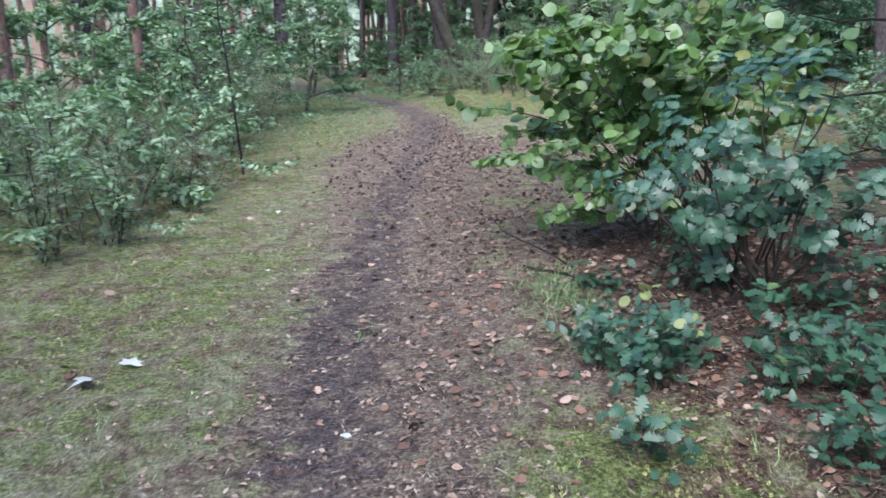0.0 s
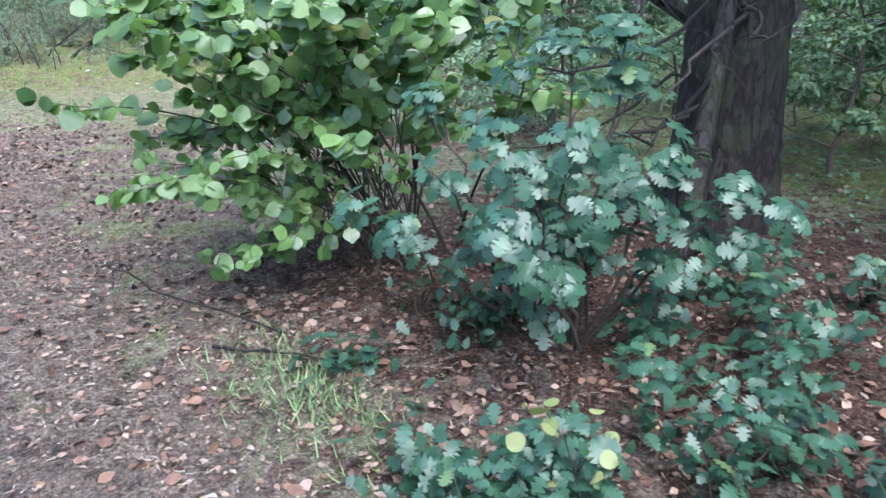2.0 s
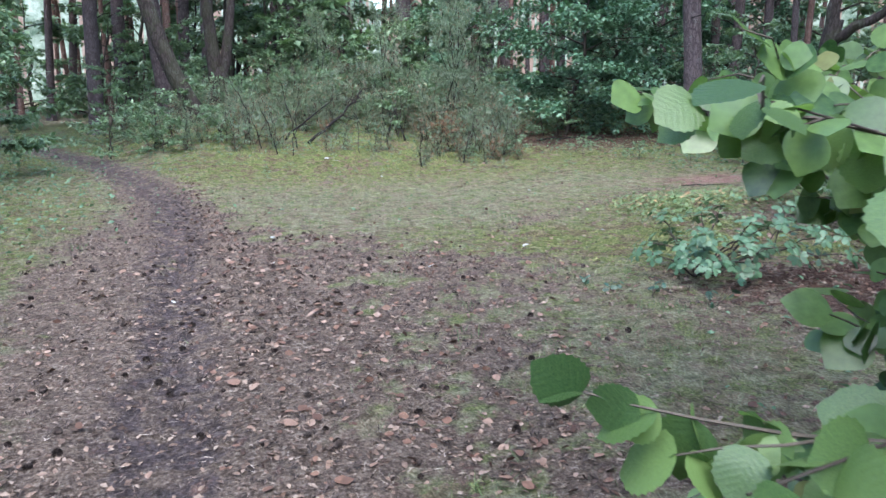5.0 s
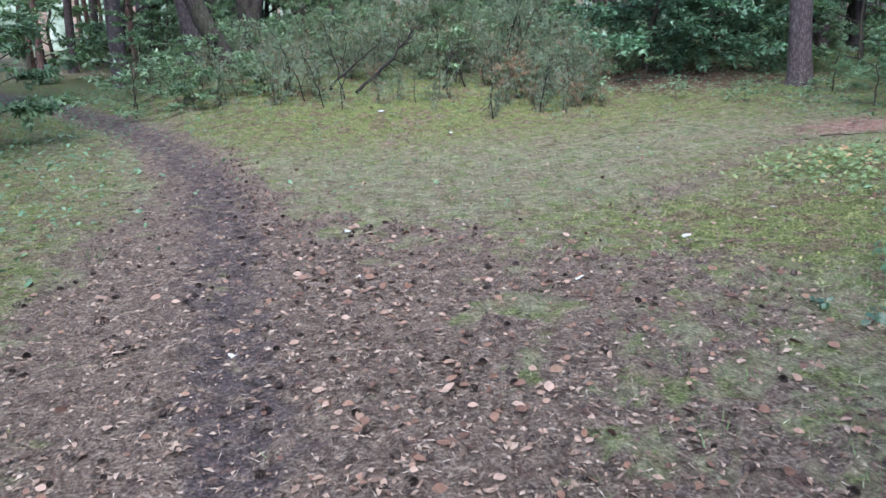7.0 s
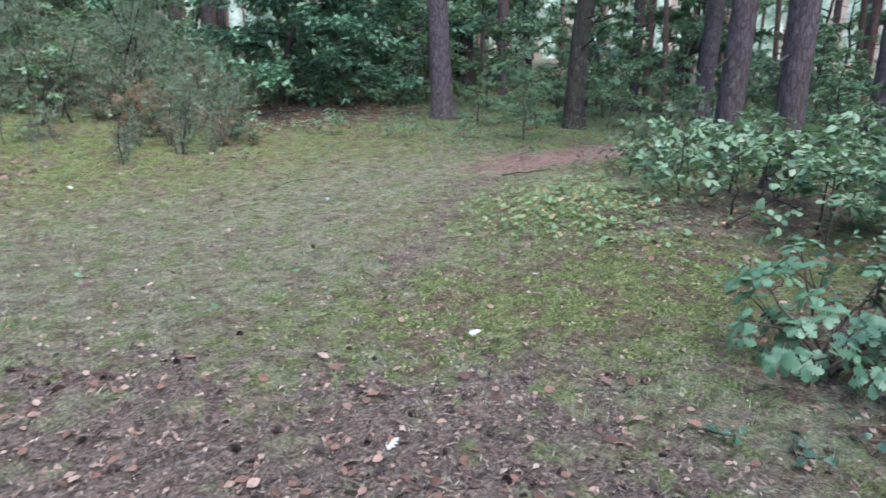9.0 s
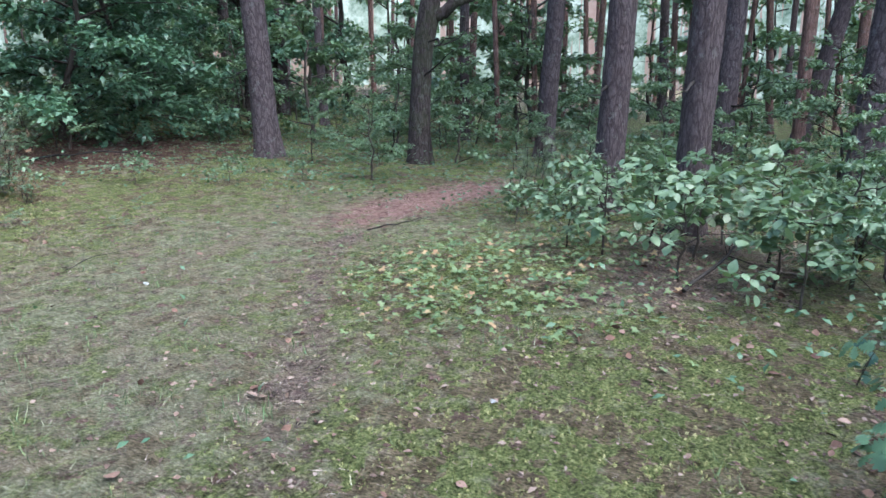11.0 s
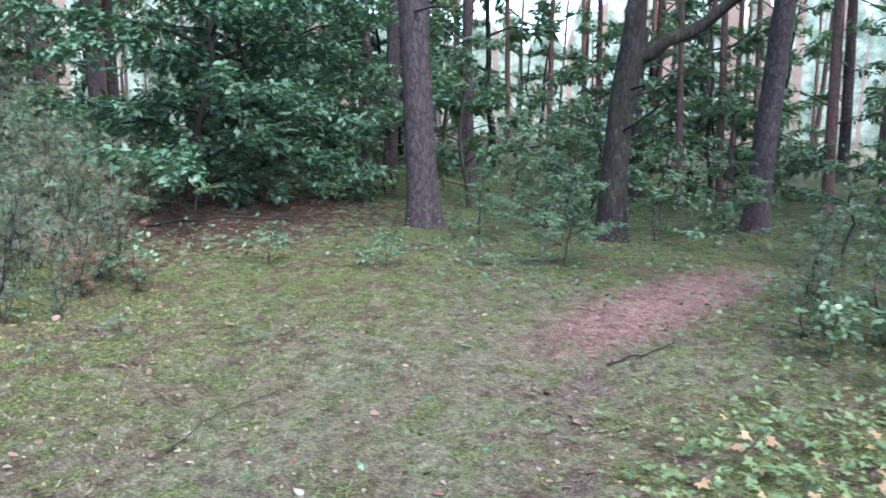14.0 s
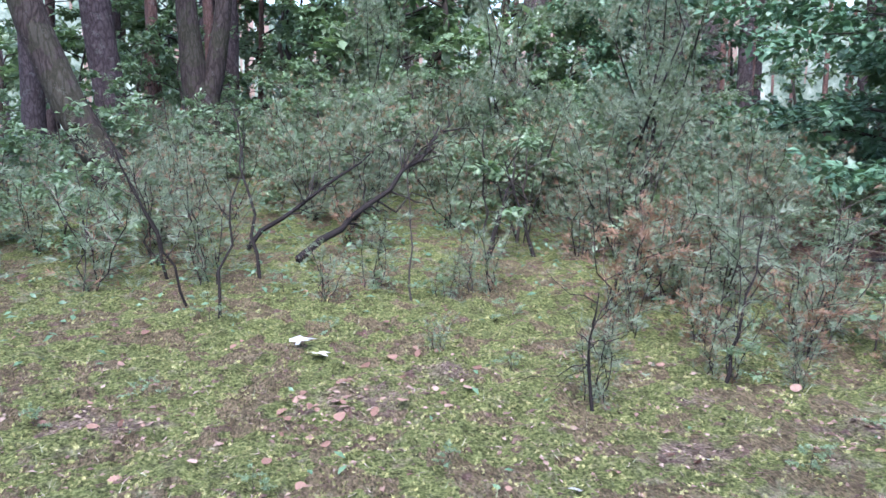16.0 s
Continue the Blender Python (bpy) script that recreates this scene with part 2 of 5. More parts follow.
M_TUFT = grain_material("fresh_grass_blade", (0.05, 0.10, 0.038), (0.12, 0.18, 0.072), (0.20, 0.245, 0.115), 20.0, 0.6)
M_MOSS = moss_material()
M_FLAKE = grain_material("litter_flake", (0.045, 0.028, 0.022), (0.185, 0.125, 0.095), (0.265, 0.205, 0.165), 60.0, 0.85)
M_BROWN = grain_material("brown_leaf", (0.065, 0.034, 0.025), (0.165, 0.092, 0.064), (0.27, 0.19, 0.15), 45.0, 0.75)
M_NEEDLE = grain_material("fallen_needle", (0.10, 0.065, 0.052), (0.27, 0.20, 0.16), (0.43, 0.36, 0.30), 60.0, 0.8)
M_REDNEEDLE = grain_material("red_needle", (0.16, 0.08, 0.065), (0.33, 0.19, 0.16), (0.52, 0.37, 0.32), 60.0, 0.8)
M_FALLEN = grain_material("fallen_leaf", (0.13, 0.070, 0.050), (0.23, 0.145, 0.108), (0.34, 0.25, 0.205), 45.0, 0.7, island=False)
M_WHITE = grain_material("silvery_leaf_underside", (0.29, 0.30, 0.28), (0.38, 0.39, 0.37), (0.50, 0.50, 0.48), 45.0, 0.6, island=False)
M_CONE = grain_material("cone_scale", (0.018, 0.013, 0.012), (0.050, 0.036, 0.031), (0.12, 0.09, 0.08), 90.0, 0.85)
M_TWIG = grain_material("twig_bark", (0.030, 0.024, 0.020), (0.055, 0.044, 0.036), (0.09, 0.075, 0.06), 60.0, 0.9, island=False)
M_JUNIPER_TWIG = grain_material("juniper_twig", (0.035, 0.027, 0.023), (0.075, 0.056, 0.047), (0.16, 0.11, 0.088), 40.0, 0.95, island=True)
M_DEAD = grain_material("dead_wood", (0.010, 0.008, 0.008), (0.022, 0.018, 0.016), (0.05, 0.043, 0.038), 40.0, 0.95, island=False)
M_PINE = bark_material("pine_bark", (0.022, 0.017, 0.018), (0.072, 0.055, 0.056), (0.155, 0.125, 0.128), 1.0, upper=(0.30, 0.15, 0.10))
M_REDPINE = bark_material("red_pine_bark", (0.050, 0.030, 0.026), (0.150, 0.088, 0.072), (0.27, 0.175, 0.150), 1.0, upper=(0.34, 0.17, 0.11))
M_DARKBARK = bark_material("dark_bark", (0.011, 0.009, 0.008), (0.038, 0.029, 0.026), (0.090, 0.074, 0.068), 0.8, moss=0.15, lichen=0.2)
M_OAKBARK = bark_material("oak_bark", (0.008, 0.006, 0.007), (0.027, 0.022, 0.022), (0.068, 0.060, 0.059), 0.8, moss=0.2, lichen=0.12)


def backdrop_material():
    m, nt, b = shader("far_wood_glow", 1.0, 0.0)
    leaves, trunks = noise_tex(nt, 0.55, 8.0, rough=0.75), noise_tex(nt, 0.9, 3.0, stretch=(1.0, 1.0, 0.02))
    # Haze is put into the colour: pale leaf tones and a faint glow of their own.
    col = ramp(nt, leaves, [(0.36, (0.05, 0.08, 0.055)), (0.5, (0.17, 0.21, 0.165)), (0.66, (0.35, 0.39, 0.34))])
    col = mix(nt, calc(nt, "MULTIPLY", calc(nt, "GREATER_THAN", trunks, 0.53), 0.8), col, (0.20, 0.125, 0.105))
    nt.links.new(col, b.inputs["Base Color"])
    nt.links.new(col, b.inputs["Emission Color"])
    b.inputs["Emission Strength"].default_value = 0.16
    return m


M_BACKDROP = backdrop_material()

# ---- building tools ----


def mesh(name, V, F, mat, smooth=False):
    """A mesh from an array of vertices and an array of triangles or quads."""
    V, F = np.asarray(V, dtype=np.float32), np.asarray(F, dtype=np.int32)
    me = bpy.data.meshes.new(name)
    m, k = F.shape
    me.vertices.add(len(V))
    me.vertices.foreach_set("co", V.ravel())
    me.loops.add(m * k)
    me.loops.foreach_set("vertex_index", F.ravel())
    me.polygons.add(m)
    me.polygons.foreach_set("loop_start", np.arange(0, m * k, k, dtype=np.int32))
    me.polygons.foreach_set("use_smooth", np.full(m, smooth))
    me.update(calc_edges=True)
    me.materials.append(mat)
    return me


def thing(name, at, label, category, group="", kind=""):
    ob = new(name)
    ob.location = at
    ob.empty_display_size = 0.1
    return tagged(ob, label, category, group, kind)


def part(name, me, parent, label="", kind="", m=None):
    ob = new(name, me)
    ob.parent = parent
    if m is not None:
        ob.matrix_basis = m
    return tagged(ob, label, kind=kind)


def solo(name, me, m, label, category, group="", kind=""):
    ob = new(name, me)
    ob.matrix_basis = m
    return tagged(ob, label, category, group, kind)


def unit(v):
    return v / np.maximum(np.linalg.norm(v, axis=-1, keepdims=True), 1e-9)


def turns(fwd, up):
    """Rotation matrices whose y axis is fwd and whose z axis is near up."""
    y = unit(fwd)
    x = unit(np.cross(y, up))
    z = np.cross(x, y)
    return np.stack([x, y, z], axis=-1)


def strew(shape, pos, fwd, up, size):
    """Copies of one small shape (vertices, faces), laid along fwd, as one array of vertices and faces."""
    V, F = shape
    R = turns(fwd, up)
    W = np.einsum("nij,kj->nki", R, V) * np.reshape(size, (-1, 1, 1)) + pos[:, None, :]
    G = F[None] + (np.arange(len(pos)) * len(V))[:, None, None]
    return W.reshape(-1, 3), G.reshape(-1, F.shape[1])


def gather(pieces):
    Vs, Fs, n = [], [], 0
    for V, F in pieces:
        Vs.append(V)
        Fs.append(F + n)
        n += len(V)
    return np.concatenate(Vs), np.concatenate(Fs)


def tube(points, radii, sides=6):
    """A tapered tube along a line, closed at its tip."""
    P = np.asarray(points, float)
    T = unit(np.gradient(P, axis=0))
    ref = np.eye(3)[[int(np.argmin(np.abs(P[-1] - P[0])))]]
    X = unit(np.cross(T, ref))
    Y = np.cross(T, X)
    a = np.arange(sides) * 2 * math.pi / sides
    ring = np.cos(a)[None, :, None] * X[:, None] + np.sin(a)[None, :, None] * Y[:, None]
    V = (P[:, None] + ring * np.reshape(radii, (-1, 1, 1))).reshape(-1, 3)
    n = len(P)
    i, j = np.meshgrid(np.arange(n - 1), np.arange(sides), indexing="ij")
    q = (j + 1) % sides
    F = np.stack([i * sides + j, (i + 1) * sides + j, (i + 1) * sides + q, i * sides + q], -1).reshape(-1, 4)
    return V, F


def bend(rng, a, b, n=7, sag=0.0, wander=0.04):
    """A wavering line from a to b that sags (or, negative, arches) in its middle."""
    a, b = np.asarray(a, float), np.asarray(b, float)
    s = np.linspace(0, 1, n)[:, None]
    length = np.linalg.norm(b - a)
    w = rng.normal(0, wander * length, (n, 3)) * np.sin(s * math.pi)
    P = a + (b - a) * s + w
    P[:, 2] -= sag * length * 4 * (s * (1 - s))[:, 0]
    return P


def along(P, s):
    """Points at the shares s of a line, and the directions there."""
    k = np.clip(s * (len(P) - 1), 0, len(P) - 1.001)
    i = k.astype(int)
    f = (k - i)[:, None]
    return P[i] * (1 - f) + P[i + 1] * f, unit(P[i + 1] - P[i])


# Leaf shapes: along +y, one unit long, face up
def blade(widths, fold=0.18, droop=0.15, stalk=0.12):
    """A leaf from the half widths along its length: a folded midrib and two sides."""
    n = len(widths)
    y = np.linspace(stalk, 1, n)
    z = -droop * y ** 2
    w = np.asarray(widths)
    rib = np.stack([w * 0, y, z], 1)
    left = np.stack([-w, y, z + fold * w - 0.12 * w ** 2], 1)
    right = np.stack([w, y, z + fold * w - 0.12 * w ** 2], 1)
    V = np.concatenate([rib, left, right])
    F = []
    for i in range(n - 1):
        for o, flip in ((n, False), (2 * n, True)):
            q = [(i, i + 1, o + i + 1), (i, o + i + 1, o + i)]
            F += [t[::-1] if flip else t for t in q]
    return V, np.array(F)


HAZEL = blade([0.10, 0.29, 0.34, 0.42, 0.41, 0.475, 0.445, 0.495, 0.45, 0.48, 0.42, 0.43, 0.34, 0.32, 0.19, 0.12, 0.01], 0.08, 0.16, 0.06)
HAZEL_SMALL = blade([0.08, 0.30, 0.42, 0.46, 0.45, 0.36, 0.20, 0.02], 0.05, 0.18, 0.06)
OAK = blade([0.02, 0.05, 0.12, 0.15, 0.07, 0.17, 0.25, 0.22, 0.09, 0.23, 0.34, 0.31, 0.12, 0.26, 0.34, 0.27, 0.13, 0.20, 0.13, 0.02], 0.05, 0.22)
OVAL = blade([0.02, 0.25, 0.30, 0.20, 0.01], 0.15, 0.15)
SMALL = (np.array([[0, 0, 0], [-0.24, 0.5, 0.05], [0.24, 0.5, 0.05], [0, 1, -0.12]], float), np.array([[0, 2, 1], [1, 2, 3]]))
NEEDLE = (np.array([[-0.03, 0, 0], [0.03, 0, 0], [0, 1, 0.0]], float), np.array([[0, 1, 2]]))
TUFT = (np.array([[0, 0, 0], [-0.42, 0.62, 0.1], [-0.24, 0.80, 0.05], [0, 0.1, 0], [-0.09, 0.95, 0.2], [0.10, 1.0, 0.15], [0, 0.05, 0], [0.26, 0.78, 0.05], [0.44, 0.58, 0.12],
                  [0, 0.2, 0.02], [-0.12, 0.55, 0.42], [0.05, 0.65, 0.45], [0, 0.1, -0.02], [0.02, 0.62, -0.3], [0.17, 0.55, -0.28]], float), np.arange(15).reshape(5, 3))
PLUME = [(0.0, 0.0, 1.0, 0.10), (0.10, -0.42, 0.62, 0.06), (0.10, 0.42, 0.66, 0.04), (0.35, -0.34, 0.92, 0.10), (0.35, 0.34, 0.90, 0.02), (0.22, 0.05, 0.70, 0.34), (0.22, -0.05, 0.62, -0.24)]
FEATHER = (np.array([p for y0, x, y, z in PLUME for p in ((-0.035, y0, 0), (0.035, y0 + 0.02, 0), (x, y, z))], float), np.arange(21).reshape(7, 3))
SPRIG = (TUFT[0][:9], TUFT[1][:3])
BLADE = (np.array([[-0.035, 0, 0], [0.035, 0, 0], [0.02, 0.55, 0.12], [-0.02, 0.55, 0.12], [0.0, 1, 0.42]], float), np.array([[0, 1, 2], [0, 2, 3], [3, 2, 4]]))


def lobed():
    """A maple-like leaf with five pointed lobes."""
    pts = [(0, 0.0, 0)]
    for i in range(11):
        a = radians(-125 + 25 * i)
        r = (0.56 if i % 2 else 0.38) * (1.0 if abs(i - 5) < 3 else 0.8)
        if i == 5:
            r = 0.8
        pts.append((math.sin(a) * r, 0.28 + math.cos(a) * r * 0.9, 0.10 * abs(math.sin(a)) - 0.12 * r))
    pts[0] = (0, 0.28, 0.0)
    return np.array(pts), np.array([(0, i + 1, i) for i in range(1, 11)])


MAPLE = lobed()


def leaf_arrays(rng, n, lines, lo, spread=0.9, lift=0.25, droop=0.0):
    """Places and directions of n leaves along lines, from the share lo of each to its tip, turned off to both sides."""
    weights = np.array([np.linalg.norm(np.diff(L, axis=0), axis=1).sum() for L in lines])
    which = rng.choice(len(lines), n, p=weights / weights.sum())
    pos, fwd = np.zeros((n, 3)), np.zeros((n, 3))
    for i, L in enumerate(lines):
        k = np.nonzero(which == i)[0]
        if len(k):
            pos[k], fwd[k] = along(L, lo + (1 - lo) * rng.random(len(k)) ** 0.8)
    side = unit(np.cross(fwd, [0, 0, 1.0]) + 1e-4) * np.where(rng.random((n, 1)) < 0.5, -1, 1)
    d = fwd * 0.6 + side * spread + rng.normal(0, 0.5, (n, 3))
    d[:, 2] += -droop
    up = np.array([0, 0, 1.0]) + rng.normal(0, lift, (n, 3))
    return pos, unit(d), up


def side_twigs(rng, L, n, reach, flat=0.4, droop=0.0):
    out = []
    for k in range(n):
        q, e = along(L, np.array([rng.uniform(0.3, 1.0)]))
        side = np.cross(e[0], (0, 0, 1)) * rng.choice((-1, 1))
        tip = q[0] + (e[0] * 0.6 + side * rng.uniform(0.3, 0.9) + rng.normal(0, 0.3, 3) * (1, 1, flat)) * reach * rng.uniform(0.5, 1.1)
        tip[2] -= droop * reach
        out.append(bend(rng, q[0], tip, 5, -0.03, 0.04))
    return out

# ---- ground ----
TRAIL = np.array([(-0.4, -40), (-0.42, -3), (-0.45, 0), (-0.50, 2.6), (-0.56, 4.1), (-0.52, 6.4), (-0.42, 9.5), (-0.34, 10.7), (-0.19, 13), (-0.22, 15),
                  (-0.6, 17.4), (-1.1, 19.6), (-2.7, 24.3), (-4.5, 28.3), (-9, 40)])
SIDE_TRAIL = np.array([(3.0, 12.2), (4.6, 13.2), (5.6, 13.9), (7.0, 14.5), (8.8, 14.75), (10.8, 14.5), (14, 13.2)])
WALK = np.array([(0, 0), (-0.5, 4), (-0.45, 7), (-0.1, 9), (1.5, 11.1), (2.5, 12.5), (2.6, 14.4), (3.2, 17)])
EDGE_Y = np.array([-40, 0, 2.5, 6, 8, 9.5, 10.5, 11.2, 12.2, 13.2, 14.5, 16, 20, 40])
EDGE_L = np.array([-1.1, -1.0, -0.85, -0.95, -1.2, -1.4, -1.5, -1.5, -1.3, -1.2, -0.9, -0.6, -0.9, -0.9])
EDGE_R = np.array([0.7, 0.6, 0.55, 0.7, 1.5, 2.4, 2.9, 2.6, 1.5, 0.7, 0.15, -0.3, -1.2, -1.2])


def smooth(lo, hi, v):
    t = np.clip((v - lo) / (hi - lo), 0, 1)
    return t * t * (3 - 2 * t)


def off_line(line, x, y):
    d = np.full(np.shape(x), 1e9)
    for (ax, ay), (bx, by) in zip(line[:-1], line[1:]):
        t = np.clip(((x - ax) * (bx - ax) + (y - ay) * (by - ay)) / ((bx - ax) ** 2 + (by - ay) ** 2), 0, 1)
        d = np.minimum(d, np.hypot(x - ax - t * (bx - ax), y - ay - t * (by - ay)))
    return d


def blob(x, y, cx, cy, rx, ry, turn=0.0):
    c, s = math.cos(radians(turn)), math.sin(radians(turn))
    u, v = (x - cx) * c + (y - cy) * s, -(x - cx) * s + (y - cy) * c
    return np.clip(1.35 - np.sqrt((u / rx) ** 2 + (v / ry) ** 2) * 0.7, 0, 1)


def wave(x, y):
    return (np.sin(x * 1.7 + 1.3 * np.sin(y * 0.9)) + np.sin(y * 2.1 + 1.1 * np.sin(x * 1.3 + 2)) + 0.6 * np.sin(x * 4.3 - y * 3.1) + 0.5 * np.sin(x * 7.7 + y * 6.3 + 1)) / 3.1


def height(x, y):
    near = np.exp(-((x - 4) ** 2 + (y - 10) ** 2) / 900.0)
    z = 0.018 * wave(x, y) * near + 0.06 * (1 - near) * wave(x / 6, y / 6)
    z = z + 0.17 * np.exp(-(((x - 6.8) / 1.5) ** 2 + ((y - 11.9) / 1.0) ** 2)) + 0.18 * np.exp(-(((x - 10.5) / 4) ** 2 + ((y - 18) / 3) ** 2))
    z = z + 0.034 * np.exp(-(((x - 3.5) / 3.5) ** 2 + ((y - 19) / 2.2) ** 2)) * np.sin(x * 11 + 2 * np.sin(y * 5)) * np.sin(y * 13 + 2 * np.sin(x * 4))
    z = z + 0.016 * np.exp(-(((x - 3.5) / 4.5) ** 2 + ((y - 19) / 4.5) ** 2)) * np.sin(x * 23 + 3 * np.sin(y * 7)) * np.sin(y * 21 + 3 * np.sin(x * 9))
    z = z + 0.70 * smooth(17.5, 26.0, y) * smooth(-1.6, 0.6, x)
    z = z + 0.12 * np.exp(-(((x - 2.5) / 1.2) ** 2 + ((y - 4.2) / 1.6) ** 2))
    z = z - 0.030 * np.exp(-(off_line(TRAIL, x, y) / 0.22) ** 2) - 0.02 * np.exp(-(off_line(SIDE_TRAIL, x, y) / 0.25) ** 2)
    return z


def masks(x, y):
    """Shares of bare dirt, leaf litter, moss and red needles at a place."""
    dirt = 0.72 * smooth(0.44, 0.04, off_line(TRAIL, x, y) * np.interp(y, [11, 17], [1.0, 0.7]) + 0.05 * wave(x * 2, y * 2))
    l, r = np.interp(y, EDGE_Y, EDGE_L), np.interp(y, EDGE_Y, EDGE_R)
    w = 0.15 * wave(x * 1.5 + 3, y * 1.5)
    patch = wave(x * 2.6 + 1, y * 2.9) + 0.7 * wave(x * 6.1, y * 5.3 + 2)
    litter = np.minimum(smooth(-0.45, 0.5, x - l + w), smooth(-0.8, 0.9, r - x + w + 1.5 * patch * smooth(4, 7, y)))
    litter = litter - 0.9 * smooth(0.05, 0.7, patch) * smooth(0.2, 1.0, x + 0.1) * smooth(6.5, 8.5, y)
    litter = np.maximum(litter, 0.9 * smooth(0.75, 0.25, off_line(TRAIL, x, y)) * (y > 12))
    litter = np.maximum(litter, blob(x, y, 2.6, 3.4, 1.75, 2.4) * 1.1)
    litter = np.maximum(litter, blob(x, y, 1.3, 5.0, 0.9, 1.3))
    litter = litter * (1 - blob(x, y, 0.80, 2.45, 0.40, 0.34))
    litter = np.maximum(litter, blob(x, y, 4.5, 9.1, 1.2, 0.8) * 0.8)
    litter = np.maximum(litter, blob(x, y, 7.2, 11.3, 1.6, 0.7) * 0.8)
    litter = np.maximum(litter, 0.55 * smooth(0.34, 0.0, off_line(SIDE_TRAIL[:4], x, y)))
    for cx, cy, rx, ry in ((2.97, 18.2, 0.36, 0.18), (4.4, 17.3, 0.2, 0.12), (1.75, 18.1, 0.2, 0.13), (3.5, 18.5, 0.16, 0.1), (5.3, 17.4, 0.22, 0.13), (2.4, 17.1, 0.2, 0.11), (3.75, 16.9, 0.16, 0.1), (2.1, 16.5, 0.2, 0.12), (4.75, 17.9, 0.12, 0.1)):
        litter = np.maximum(litter, blob(x, y, cx, cy, rx, ry) * 0.62 + 0.12 * patch * (blob(x, y, cx, cy, rx, ry) > 0.1))
    litter = np.maximum(litter, blob(x, y, 9.0, 20.4, 1.9, 0.9) * 0.85)
    far = smooth(24, 32, np.hypot(x - 3, y - 6))
    litter = np.maximum(litter, 0.55 * far)
    moss = np.maximum.reduce([blob(x, y, 3.6, 18.9, 4.2, 2.3), blob(x, y, 4.4, 11.0, 2.0, 0.9, -20) * 0.95, blob(x, y, 1.15, 3.6, 0.45, 0.9) * 0.8, blob(x, y, 0.80, 2.45, 0.40, 0.34), blob(x, y, 6, 12.6, 1.6, 1.2) * 0.75,
                              blob(x, y, -2.0, 4.6, 0.9, 1.6) * 0.6, blob(x, y, 8.2, 17.6, 2.6, 1.5) * 0.8, blob(x, y, -4.6, 9, 2.2, 6) * 0.8, blob(x, y, 3.5, 24, 6, 3.5), 0.85 * smooth(4.0, 7.0, off_line(WALK, x, y)), blob(x, y, -2.4, 14, 1.3, 4) * 0.6, 0.55 * far])
    red = blob(x, y, 9.1, 14.6, 1.5, 0.34, -5)
    return np.clip(dirt, 0, 1), np.clip(litter, 0, 1), np.clip(moss, 0, 1), np.clip(red, 0, 1)


def spaced(lo, hi, step, reach):
    out = list(np.arange(lo, hi + 1e-6, step))
    s, a, b = step, lo, hi
    while b < reach:
        s *= 1.22
        a, b = a - s, b + s
        out = [a] + out + [b]
    return np.array(out)


def build_ground():
    gx, gy = spaced(-5.0, 12.0, 0.085, 700), spaced(-2.0, 23.0, 0.085, 700)
    X, Y = np.meshgrid(gx, gy)
    rng = np.random.default_rng(3)
    Z = height(X, Y) + rng.normal(0, 0.006, X.shape) * (np.abs(X - 3.5) < 8.5) * (np.abs(Y - 10.5) < 12.5)
    V = np.stack([X, Y, Z], -1).reshape(-1, 3)
    h, w = X.shape
    i = (np.arange(h - 1)[:, None] * w + np.arange(w - 1)[None]).ravel()
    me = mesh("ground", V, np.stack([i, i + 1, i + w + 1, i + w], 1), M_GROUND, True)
    # Last layer: red-brown soil with painted shade, under the bushes and the dark tree.
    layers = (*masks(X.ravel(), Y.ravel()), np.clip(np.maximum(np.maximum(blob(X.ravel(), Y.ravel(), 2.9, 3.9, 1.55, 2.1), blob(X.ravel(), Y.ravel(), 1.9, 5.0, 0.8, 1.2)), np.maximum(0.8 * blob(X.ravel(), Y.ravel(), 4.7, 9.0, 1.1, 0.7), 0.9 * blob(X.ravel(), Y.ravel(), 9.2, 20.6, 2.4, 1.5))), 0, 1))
    for name, v in zip(("dirt", "litter", "moss", "needles", "shaded_humus"), layers):
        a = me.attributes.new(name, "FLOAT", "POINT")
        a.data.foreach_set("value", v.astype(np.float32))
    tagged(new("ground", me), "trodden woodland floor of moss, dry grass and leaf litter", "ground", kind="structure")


build_ground()


def on_ground(x, y, lift=0.0):
    return np.stack([x, y, height(x, y) + lift], -1)


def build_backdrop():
    """Ring painted as distant wood, its trunks merging; pale colour and glow stand for haze."""
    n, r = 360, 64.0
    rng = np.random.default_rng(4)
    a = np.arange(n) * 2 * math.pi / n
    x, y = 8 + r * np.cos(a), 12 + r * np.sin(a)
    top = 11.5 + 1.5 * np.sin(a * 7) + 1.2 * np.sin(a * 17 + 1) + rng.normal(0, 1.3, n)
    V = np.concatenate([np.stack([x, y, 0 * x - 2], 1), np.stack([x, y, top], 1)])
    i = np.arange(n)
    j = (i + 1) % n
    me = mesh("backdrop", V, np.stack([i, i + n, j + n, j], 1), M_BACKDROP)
    tagged(new("backdrop", me), "painted backdrop of distant green wood behind the trees, glowing for haze", "woodland", kind="structure")


build_backdrop()

# ---- trees ----


